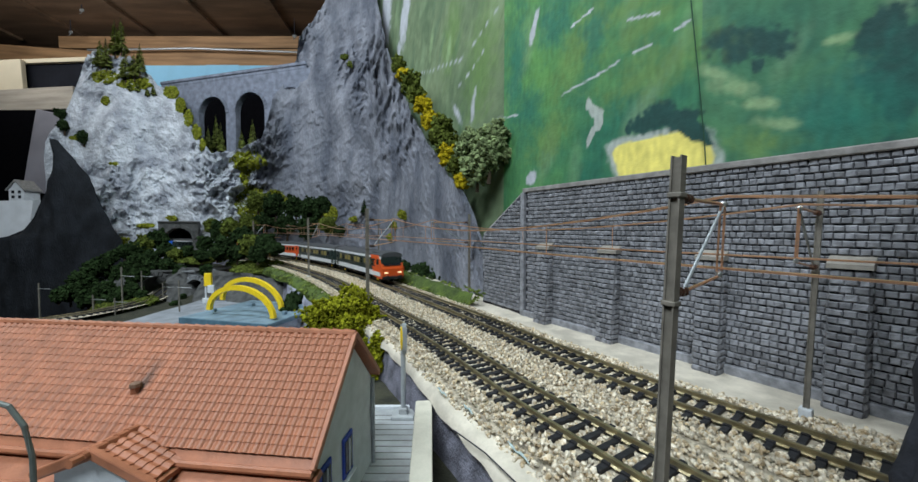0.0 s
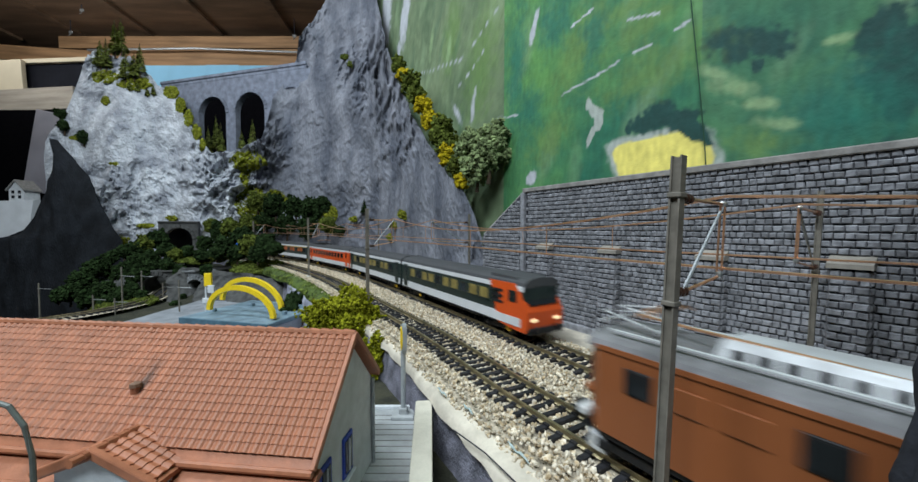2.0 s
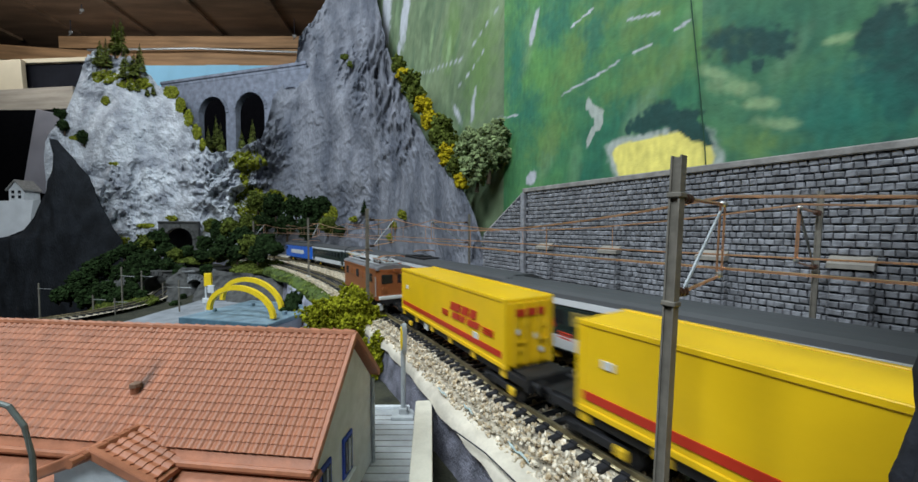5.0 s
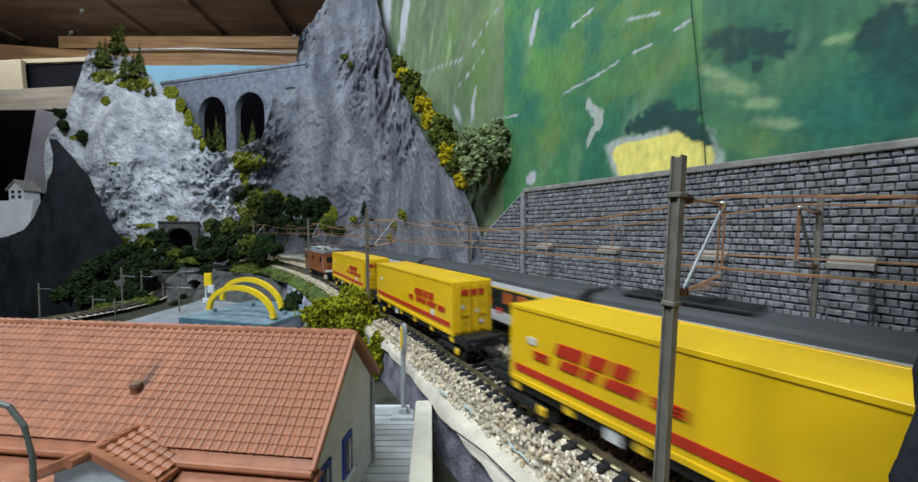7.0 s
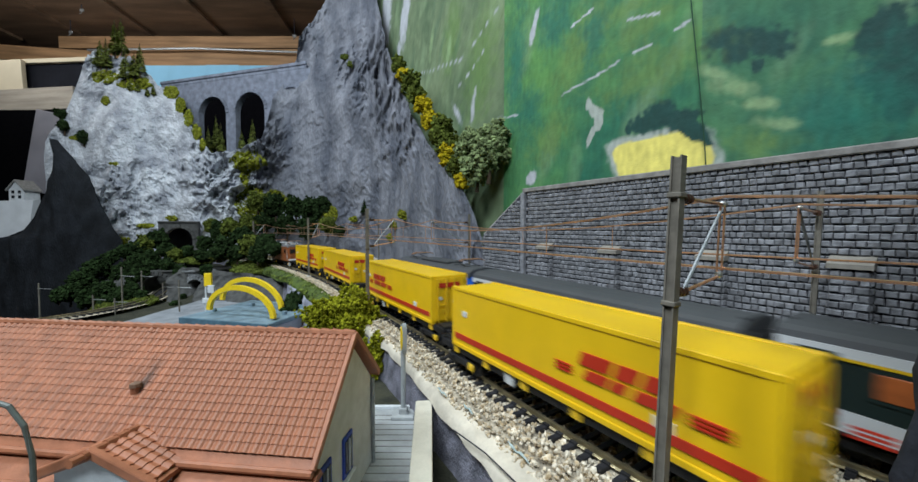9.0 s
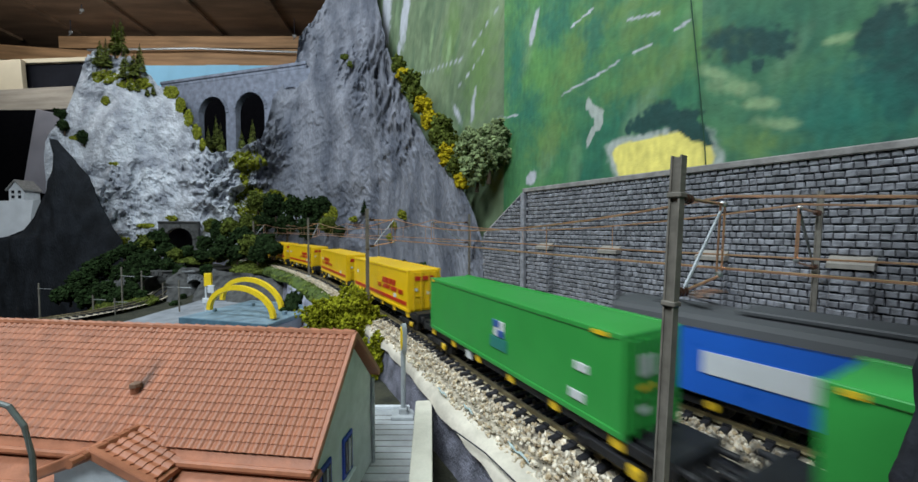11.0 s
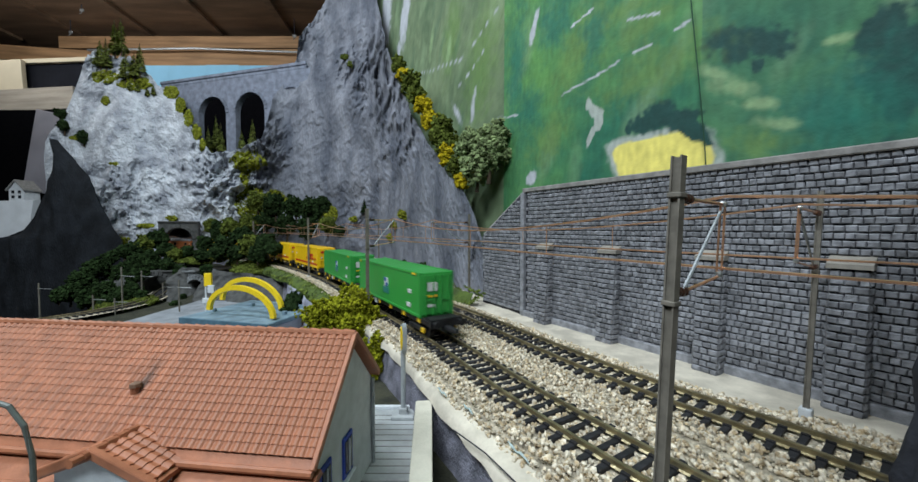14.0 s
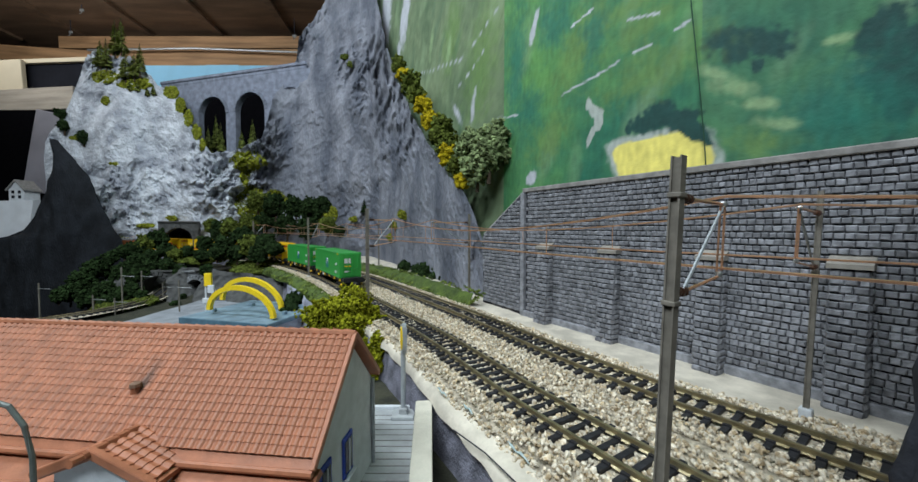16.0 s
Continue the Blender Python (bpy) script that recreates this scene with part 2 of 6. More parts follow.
def bed(u, v):
    s = -1.3 + u * 3.3
    xa, ya, _ = TRACK_A.at(s, -0.031)
    xb, yb, _ = TRACK_B.at(s - GAP_S(s), 0.030)
    x, y = xa + (xb - xa) * v, ya + (yb - ya) * v
    edge = min(v, 1 - v) * 8
    return x, y, -0.0043 - 0.003 * max(0, 1 - edge) + 0.0008 * noise.noise((x * 90, y * 90, 0))


BED = mat("ballast_bed", (0.50, 0.44, 0.34), 0.9, var=0.5, scale=250, fine=1200, bump=1.0, depth=0.001)
sheet("track_bed", bed, 420, 22, BED, "pale sandy ballast bed under two tracks", "track bed")


def slope(u, v):
    s = -1.2 + u * 3.2
    k = smooth(.50, .72, s)
    x, y, _ = TRACK_A.at(s, -0.031 - (0.006 + 0.010 * k) * v - 0.002 * noise.noise((s * 30, v, 0)))
    return x, y, -0.006 - (0.028 + 0.038 * k) * v ** 0.85 + 0.002 * noise.noise((x * 90, y * 90, v * 5))


sheet("embankment", slope, 330, 26, SLOPE, "violet grey rough embankment below the tracks", "embankment")


def shelf(u, v):
    s = 0.05 + u * 0.62
    w = 0.004 + 0.012 * smooth(0.5, 0.2, s) + 0.002 * noise.noise((s * 60, 0, 0))
    x, y, _ = TRACK_A.at(s, -0.030 - w * v)
    return x, y, -0.0055 - 0.002 * v - 0.004 * v ** 6 + 0.0005 * noise.noise((x * 150, y * 150, 0))


sheet("plaster_edge", shelf, 160, 12, PLASTER, "bare cream plaster rim beside the ballast", "ground")


def verge(u, v):
    s = -0.4 + u * 2.0
    x, y, _ = TRACK_B.at(s - GAP_S(s), 0.022 + (0.05 + 0.23 * smooth(.45, .75, s)) * v)
    return x, y, -0.0068 + v * 0.012 * smooth(.55, .8, s) + 0.0018 * noise.noise((x * 60, y * 60, 3)) * smooth(.45, .6, s)


sheet("verge", verge, 200, 24, PLASTER, "bare plaster strip along the foot of the wall", "ground")


def grassy(u, v):
    s = 0.585 + u * 0.55
    w = 0.026 + 0.004 * noise.noise((s * 40, 9, 0)) + (0.022 + 0.012 * math.sin(s * 9)) * v
    x, y, _ = TRACK_A.at(s, SPACING + w)
    return x, y, -0.0065 + 0.006 * math.sin(v * math.pi) + 0.012 * v + 0.0016 * noise.noise((x * 220, y * 220, 0))


sheet("grass_strip", grassy, 200, 26, GRASS, "green scatter grass at the foot of the cliff", "grass", kind="stuff")


def grassy_low(u, v):
    s = 0.66 + u * 0.75
    w = -0.029 - 0.003 * noise.noise((s * 40, 9, 0)) - (0.017 + 0.008 * noise.noise((s * 14, 2, 0))) * v
    x, y, _ = TRACK_A.at(s, w)
    return x, y, -0.0045 - 0.006 * v * v - 0.008 * v ** 5 + 0.0016 * noise.noise((x * 220, y * 220, 0))


sheet("grass_bank", grassy_low, 220, 26, GRASS, "mossy green grass bank along the track edge", "grass", kind="stuff")


def tufts(name, s0, s1, line, w0, w1, n, seed, label):
    """Loose flock on the banks beside the track."""
    rnd, g = random.Random(seed), Geo()
    for _ in range(n):
        s, w = rnd.uniform(s0, s1), rnd.uniform(0, 1)
        if noise.noise((s * 35, w * 2, seed)) < -.12:
            continue
        x, y, _ = line.at(s, w0 + (w1 - w0) * w)
        r = rnd.uniform(.0008, .0019)
        m = Matrix.Translation((x, y, -.0035 + rnd.uniform(-.001, .001) + FLOCK_RISE[name] * w)) @ Euler((rnd.random() * 6, rnd.random() * 6, 0)).to_matrix().to_4x4()
        g.add([(r, 0, 0), (-r, 0, 0), (0, r, 0), (0, -r, 0), (0, 0, r), (0, 0, -r)], [(0, 2, 4), (2, 1, 4), (1, 3, 4), (3, 0, 4), (2, 0, 5), (1, 2, 5), (3, 1, 5), (0, 3, 5)], m)
    tagged(part(name, g, FLOCK), label, "grass", kind="stuff")


FLOCK_RISE = {"grass_tufts": .012, "moss_tufts": -.010}
FLOCK = mat("grass_flock", (.17, .22, .05), .95, var=.4, scale=50, fine=500, island=.5, bump=.3, col2=(.05, .07, .02), spec=.05)
tufts("grass_tufts", .585, 1.12, TRACK_B, .027, .050, 2600, 3, "loose green flock grass at the cliff foot")
tufts("moss_tufts", .66, 1.40, TRACK_A, -.030, -.048, 3200, 5, "loose mossy green flock along the track")


# ---- the stone retaining wall ----
WALL = [(0.026, 0.417), (0.0625, 0.355), (0.205, 0.1415)]   # plan of its foot
TOPZ, FOOTZ = 0.1145, -0.0075
wd = V3((WALL[2][0] - WALL[1][0], WALL[2][1] - WALL[1][1], 0)).normalized()
WALL_M = Matrix.Translation((WALL[1][0], WALL[1][1], 0)) @ Matrix.Rotation(math.atan2(wd.y, wd.x), 4, "Z")
WALL_LEN = 0.50
stone_wall = thing("wall_stone", "dark grey coursed stone retaining wall with piers", "wall", kind="structure")
g = Geo().box((WALL_LEN / 2, 0.0078, (TOPZ + FOOTZ) / 2), (WALL_LEN, 0.012, TOPZ - FOOTZ))
part("backing", g, MORTAR, stone_wall, at=WALL_M)
g = Geo().box((WALL_LEN / 2, 0.0080, TOPZ + 0.0010), (WALL_LEN, 0.0185, 0.0040), bev=0.0006)
part("coping", g, CAP, stone_wall, at=WALL_M)
g = Geo().box((WALL_LEN / 2, 0.0005, FOOTZ + 0.003), (WALL_LEN, 0.004, 0.006), bev=0.0006)
part("plinth", g, STONE, stone_wall, at=WALL_M)
w1 = V3((WALL[0][0] - WALL[1][0], WALL[0][1] - WALL[1][1], 0))
WING_M = Matrix.Translation((WALL[1][0], WALL[1][1], 0)) @ Matrix.Rotation(math.atan2(w1.y, w1.x), 4, "Z")
g = Geo().prism([(0, FOOTZ), (w1.length, FOOTZ), (w1.length, 0.070), (0.002, TOPZ)], -0.014, -0.0022, "y")
part("wing_backing", g, MORTAR, stone_wall, at=WING_M)
PIERS = [0.0315, 0.0965, 0.1645, 0.2220, 0.288, 0.352]     # along the wall
PIER_W, PIER_TOP = 0.0135, 0.060
part("corner_post", Geo().box((.0005, .003, (TOPZ + FOOTZ) / 2), (.005, .010, TOPZ - FOOTZ - .002), bev=.0006), STONE, stone_wall, at=WALL_M)
for p in PIERS:
    prof = [(0.004, FOOTZ), (-0.0092, FOOTZ), (-0.0048, PIER_TOP), (0.004, PIER_TOP)]
    part("pier", Geo().prism(prof, p - PIER_W / 2 + .0006, p + PIER_W / 2 - .0006, "x"), MORTAR, stone_wall, at=WALL_M)
    prof = [(0.003, PIER_TOP), (-0.0068, PIER_TOP), (-0.0068, PIER_TOP + .0022), (0.003, PIER_TOP + .0068)]
    part("pier_cap", Geo().prism(prof, p - PIER_W / 2 - .001, p + PIER_W / 2 + .001, "x"), CAPLIGHT, stone_wall, at=WALL_M)

# ---- painted backdrop ----
BACK = [(-0.40, 1.40), (0.055, 0.45), (0.172, 0.262), (0.30, 0.165), (0.62, -0.30)]
ALONG = [0.0]
for (x0, y0), (x1, y1) in zip(BACK, BACK[1:]):
    ALONG.append(ALONG[-1] + math.hypot(x1 - x0, y1 - y0))
STROKES = []


def board_u(c):
    """The way along the boards of the point on them nearest to c."""
    best = None
    for k, ((x0, y0), (x1, y1)) in enumerate(zip(BACK, BACK[1:])):
        d = V3((x1 - x0, y1 - y0))
        t = min(1, max(0, ((c[0] - x0) * d.x + (c[1] - y0) * d.y) / d.length_squared))
        e = math.hypot(x0 + d.x * t - c[0], y0 + d.y * t - c[1])
        if best is None or e < best[0]:
            best = (e, ALONG[k] + t * d.length)
    return best[1]


def daub(c, w, h, col, lean=0.0, lift=0, ragged=0.25, seed=0, soft=0.35, power=2.0):
    """One brush patch, to be mixed into the picture: w along the boards, h upwards."""
    STROKES.append((board_u(c), c[2], w / 2, h / 2, col, lean, ragged, seed, soft, power))


P_YEL, P_GREY, P_DARK, P_LIGHT = (.78, .68, .17), (.36, .40, .37), (.010, .055, .048), (.26, .38, .19)
P_MID, P_TEAL, P_WHITE = (.12, .22, .06), (.012, .13, .095), (.44, .46, .50)
daub((0.1535, 0.2889, 0.1365), .084, .040, P_GREY, -.35, 1, .10, 1, .12, 5)
daub((0.1540, 0.2880, 0.1345), .074, .034, P_YEL, -.35, 2, .06, 2, .05, 5)
daub((0.1238, 0.3366, 0.1866), .013, .020, P_GREY, -.6, 1, .5, 3, .12)
daub((0.1265, 0.3322, 0.1773), .011, .020, P_GREY, .2, 1, .5, 4, .12)
daub((0.1219, 0.3396, 0.1650), .008, .018, P_GREY, .5, 1, .5, 6, .12)
for c, w, h, l, s in (((0.1544, 0.2874, 0.1686), .035, .018, .1, 1), ((0.1616, 0.2759, 0.1606), .045, .022, -.2, 2), ((0.1481, 0.2975, 0.1623), .025, .016, 0, 3), ((0.1682, 0.2652, 0.1491), .018, .022, -.5, 4), ((0.1413, 0.3085, 0.1620), .006, .010, 0, 5),
                      ((0.1812, 0.2531, 0.2095), .026, .016, 0, 6), ((0.1926, 0.2445, 0.2032), .035, .022, 0, 7), ((0.2021, 0.2373, 0.1977), .022, .020, 0, 8), ((0.1948, 0.2428, 0.1853), .006, .010, 0, 9),
                      ((0.2466, 0.2036, 0.1697), .03, .07, 0, 10), ((0.2384, 0.2098, 0.1888), .03, .03, 0, 11)):
    daub(c, w, h, P_DARK, l, 1, .6, s, .30)
for c, w, h, l, s in (((0.1375, 0.3146, 0.2632), .07, .018, 1.2, 12), ((0.1460, 0.3009, 0.2412), .06, .03, .8, 13), ((0.1130, 0.3539, 0.2532), .05, .09, .5, 14), ((0.0933, 0.3856, 0.1717), .05, .05, .5, 15), ((0.1516, 0.2920, 0.2045), .09, .04, .3, 31),
                      ((0.1986, 0.2400, 0.1367), .04, .02, 0, 16), ((0.0287, 0.5014, 0.3023), .10, .16, .2, 17), ((-0.0131, 0.5887, 0.3872), .07, .12, .2, 18)):
    daub(c, w, h, P_MID, l, 0, .5, s, .9)
for c, w, h, l, s in (((0.0657, 0.4299, 0.2638), .03, .16, .1, 19), ((0.0790, 0.4085, 0.2096), .04, .05, 0, 20), ((0.1219, 0.3397, 0.2568), .03, .06, 0, 21), ((0.0969, 0.3798, 0.2896), .05, .06, 0, 22), ((0.2203, 0.2235, 0.1469), .06, .05, 0, 23), ((0.2356, 0.2119, 0.1534), .05, .06, 0, 32)):
    daub(c, w, h, P_TEAL, l, 0, .5, s, .9)
for c, w, h, l, s in (((0.1790, 0.2548, 0.1865), .014, .020, -1, 24), ((0.1869, 0.2488, 0.1742), .020, .016, -1.2, 25), ((0.1945, 0.2430, 0.1605), .02, .010, -1.5, 26), ((0.2030, 0.2366, 0.1471), .02, .008, -1.5, 27), ((0.2253, 0.2197, 0.1923), .014, .006, 0, 28),
                      ((-0.0181, 0.5991, 0.3693), .02, .05, .2, 33), ((-0.0522, 0.6703, 0.4142), .015, .05, .3, 34)):
    daub(c, w, h, P_LIGHT, l, 1, .6, s, .8)
for c, w, h, l, s in (((0.0820, 0.4038, 0.2998), .010, .034, .4, 35), ((0.0794, 0.4079, 0.1348), .02, .016, .3, 36), ((0.0184, 0.5230, 0.2503), .012, .05, .2, 37), ((-0.0036, 0.5690, 0.2564), .014, .035, -.8, 38), ((-0.1866, 0.9510, 0.6506), .10, .22, .1, 39), ((-0.1213, 0.8147, 0.5435), .07, .12, .4, 40), ((-0.1417, 0.8573, 0.4877), .03, .05, 0, 45)):
    daub(c, w, h, P_WHITE, l, 1, .4, s, .35)
for a, b2 in (((0.1037, 0.3690, 0.2132), (0.1205, 0.3420, 0.2179)), ((0.1205, 0.3420, 0.2179), (0.1364, 0.3164, 0.2234)), ((0.1435, 0.3050, 0.2244), (0.1514, 0.2923, 0.2247)), ((-0.0727, 0.7132, 0.3799), (0.0009, 0.5595, 0.3343)), ((0.0009, 0.5595, 0.3343), (0.0481, 0.4608, 0.3524)), ((0.0009, 0.5595, 0.2975), (0.0322, 0.4941, 0.3184)), ((0.0455, 0.4663, 0.2170), (0.0660, 0.4295, 0.2095)),
              ((0.1091, 0.3602, 0.2760), (0.1217, 0.3401, 0.2808)), ((0.1404, 0.3099, 0.2542), (0.1536, 0.2887, 0.2454)), ((0.1609, 0.2771, 0.2284), (0.1663, 0.2683, 0.2299))):
    q0, q1 = V3(a), V3(b2)
    for t in (.08, .3, .5, .7, .92):
        q = q0.lerp(q1, t)
        du = abs(board_u(q1) - board_u(q0))
        daub(q, max(.004, du * .30), .0022, P_WHITE, 0, 1, .5, t * 9, .5)
        u, z, hw, hh, *o = STROKES[-1]
        STROKES[-1] = (u, z, hw, hh, *o, (q1.z - q0.z) / max(1e-4, board_u(q1) - board_u(q0)))


def picture(u, z):
    """Pigment of the painted meadows at a place on the boards."""
    k = sum(u > a for a in ALONG[1:-1])
    dark, lite = (((.085, .14, .075), (.19, .25, .14)), ((.020, .135, .080), (.095, .25, .070)), ((.016, .105, .075), (.075, .21, .085)), ((.012, .08, .06), (.06, .17, .06)))[k]
    brush = noise.noise((u * 60 + z * 22, z * 45 - u * 12, 2))
    uu, zz = u + .010 * noise.noise((u * 18, z * 18, 7)), z + .010 * noise.noise((u * 18, z * 18, 3))
    f = .5 + .55 * noise.fractal(V3((uu * 9 + zz * 5, zz * 8 - uu * 4, k)), .8, 2.1, 5) + .16 * brush
    f = min(1, max(0, f))
    c = [a + (b - a) * f for a, b in zip(dark, lite)]
    streak = noise.noise((uu * 34 - zz * 20, zz * 9 + uu * 9, 11))
    if streak > .18:
        c = [a + (b - a) * min(1, (streak - .18) * 1.6) * .45 for a, b in zip(c, (.30, .42, .24))]
    elif streak < -.28:
        c = [a + (b - a) * min(1, (-streak - .28) * 2) * .5 for a, b in zip(c, (.012, .10, .07))]
    for su, sz, hw, hh, col, lean, ragged, seed, soft, power, *rise in STROKES:
        du, dz = uu * .35 + u * .65 - su, zz * .35 + z * .65 - sz
        if abs(du) > hw * 2.2 + abs(lean) * hh * 2.2 or abs(dz) > hh * 2.2 + (abs(rise[0]) * hw * 2 if rise else 0):
            continue
        if rise:
            dz -= du * rise[0]
        du -= dz * lean
        r = (abs(du / hw) ** power + abs(dz / hh) ** power) ** (1 / power)
        r += ragged * (noise.noise((u * 70 + seed, z * 70, seed)) + .7 * noise.noise((u * 220, z * 220, seed)))
        t = smooth(1.0 + soft * .5, 1.0 - soft, r)
        if soft > .6:
            t *= .75
        c = [a + (b - a) * t for a, b in zip(c, col)]
    g = 1 + .22 * noise.noise((u * 260, z * 120, 1)) + .12 * brush
    return [min(1, max(0, a * g)) for a in c]


PAINT = mat("painted_board", (.1, .2, .08), 0.75, var=.15, scale=40, fine=300, bump=0.25, depth=.0012)
pn = PAINT.node_tree
attr = pn.nodes.new("ShaderNodeVertexColor")
attr.layer_name = "pigment"
pn.links.new(attr.outputs[0], pn.nodes["Principled BSDF"].inputs["Base Color"])
backdrop = thing("backdrop_painting", "boards painted with green alpine meadows", "backdrop", kind="structure")
for k, ((x0, y0), (x1, y1)) in enumerate(zip(BACK, BACK[1:])):
    d = V3((x1 - x0, y1 - y0, 0))
    n = V3((-d.y, d.x, 0)).normalized() * 0.012
    lo, hi = (-.05, 1.0) if k == 0 else (.06, .50)
    nu, nv = ((200, 230), (230, 260), (160, 260), (60, 60))[k]
    g = Geo().grid(lambda u, v: (x0 + d.x * u, y0 + d.y * u, lo + (hi - lo) * v), nu, nv)
    ob = part("painted_face", g, PAINT, backdrop)
    ca = ob.data.color_attributes.new("pigment", "FLOAT_COLOR", "POINT")
    buf = []
    for j in range(nv):
        for i in range(nu):
            buf += [*picture(ALONG[k] + d.length * i / (nu - 1), lo + (hi - lo) * j / (nv - 1)), 1.0]
    ca.data.foreach_set("color", buf)
    q = n * .08
    g = Geo().add([(x0 + q.x, y0 + q.y, -.05), (x1 + q.x, y1 + q.y, -.05), (x1 + q.x, y1 + q.y, 1.22), (x0 + q.x, y0 + q.y, 1.22), (x0 + n.x, y0 + n.y, -.05), (x1 + n.x, y1 + n.y, -.05), (x1 + n.x, y1 + n.y, 1.22), (x0 + n.x, y0 + n.y, 1.22)],
                  [(0, 1, 2, 3), (7, 6, 5, 4), (0, 4, 5, 1), (1, 5, 6, 2), (2, 6, 7, 3), (3, 7, 4, 0)])
    part("board", g, mat("plain_green_board", (.07, .18, .08), .8) if k == 0 else bpy.data.materials["plain_green_board"], backdrop)
g = Geo().tube([(0.1672, 0.2669, 0.2436), (0.1700, 0.2616, 0.1914), (0.1730, 0.2575, 0.1409), (0.1750, 0.2579, 0.1205)], .0004, 5)
part("board_seam", g, mat("seam_shadow_green", (.02, .07, .04), .9), backdrop)

# ---- the mountain: two rugged sheets round the far end ----
AZ = [-1.135, -1.09, -1.01, -0.965, -0.90, -0.83, -0.78, -0.72, -0.68, -0.60, -0.54, -0.50, -0.47, -0.445, -0.435, -0.36, -0.32, -0.25, -0.20, -0.15, -0.09, -0.03, 0.02, 0.065]
DIST = [1.26, 1.23, 1.20, 1.18, 1.17, 1.17, 1.16, 1.13, 1.12, 1.12, 1.13, 1.14, 1.14, 1.14, 1.14, 1.12, 1.08, 1.00, 0.88, 0.74, 0.62, 0.53, 0.48, 0.445]
TOPY = [0.24, 0.30, 0.485, 0.527, 0.49, 0.43, 0.385, 0.25, 0.20, 0.21, 0.24, 0.36, 0.42, 0.47, 0.53, 0.60, 0.68, 0.72, 0.47, 0.34, 0.235, 0.14, 0.09, -0.02]


def mountain(a0, a1, seed):
    def fn(u, v):
        a = a0 + (a1 - a0) * u
        d = float(np.interp(a, AZ, DIST))
        t = float(np.interp(a, AZ, TOPY)) + 0.010 * noise.noise((a * 40, 0, 5))
        hi = EYE[2] + t * d * 1.03
        z = -0.09 + (hi + 0.09) * v
        p = V3((a * 5, d * 2, z * 4))
        big = noise.fractal(p * 0.9, 0.9, 2.0, 3) * 0.035
        crag = noise.ridged_multi_fractal(p * 3.6 + V3((seed, 0, 0)), 0.85, 2.2, 7, 1.0, 2.0)
        fine = noise.fractal(p * 14, 0.7, 2.2, 4)
        mask = smooth(-0.25, 0.35, noise.noise(p * 0.8 + V3((3, 1, 4))))
        k = big + (crag - 1.0) * (0.007 + 0.034 * mask) + fine * (0.003 + 0.012 * mask)
        lean = 0.16 * smooth(-0.30, -0.55, a) * (1 - 0.85 * smooth(-.80, -.70, a) * smooth(-.46, -.54, a))
        dd = d + lean * max(0, z) - k * (0.25 + 0.75 * min(1, d * d)) * smooth(-.05, .10, z)
        if -0.825 < a < -0.715 and -0.03 < z < 0.085:
            e = ((a + 0.772) / 0.047) ** 2 + (max(0, z - 0.01) / 0.072) ** 2
            dd += 0.35 * smooth(1.15, 0.9, e)
        aa = a + 0.010 * noise.noise(p * 3)
        return aa * dd, dd, z
    return fn


sheet("mountain_1", mountain(-1.135, -0.56, 0), 300, 330, ROCK_WHITE, "whitish craggy plaster mountain peak", "mountain")
sheet("mountain_2", mountain(-0.585, 0.065, 0), 360, 360, ROCK, "tall grey craggy plaster cliff face", "mountain")


def on_rock(c, proud=0.0):
    """The place on the mountain's face that lies behind or before c on the same line of sight, a little proud of it."""
    a, e = c[0] / c[1], (c[2] - EYE[2]) / c[1]
    d = c[1]
    face = mountain(-1.135, -0.56, 0) if a < -0.57 else mountain(-0.585, 0.065, 0)
    a0, a1 = (-1.135, -0.56) if a < -0.57 else (-0.585, 0.065)
    for _ in range(5):
        z = EYE[2] + e * d
        hi = EYE[2] + (float(np.interp(a, AZ, TOPY)) + 0.010 * noise.noise((a * 40, 0, 5))) * float(np.interp(a, AZ, DIST)) * 1.03
        v = min(0.995, max(0.0, (z + 0.09) / (hi + 0.09)))
        d = face((a - a0) / (a1 - a0), v)[1]
    d -= proud
    return a * d, d, EYE[2] + e * d


# ---- foliage ----
BLOB_V = [(1, 0, 0), (-1, 0, 0), (0, 1, 0), (0, -1, 0), (0, 0, 1), (0, 0, -1)]
BLOB_F = [(0, 2, 4), (2, 1, 4), (1, 3, 4), (3, 0, 4), (2, 0, 5), (1, 2, 5), (3, 1, 5), (0, 3, 5)]


def leafmat(name, col, var=0.5):
    return mat(name, col, 0.9, var=0.5, scale=120, fine=900, island=var, bump=0.6, col2=tuple(c * 0.45 for c in col), spec=0.05)


LEAF = leafmat("dark_green_foam", (0.022, 0.040, 0.014))
LEAF_OLIVE = leafmat("olive_foam", (0.10, 0.125, 0.025))
LEAF_YEL = leafmat("yellow_foam", (0.46, 0.36, 0.015))
LEAF_LIME = leafmat("lime_foam", (0.30, 0.31, 0.02))
LEAF_SAGE = leafmat("sage_lichen", (0.22, 0.28, 0.13))
LEAF_FIR = leafmat("fir_green", (0.21, 0.25, 0.06))
LEAF_MOSS = leafmat("moss", (0.23, 0.25, 0.03))
BARK = mat("bark", (0.06, 0.04, 0.025), 0.9, var=0.4)


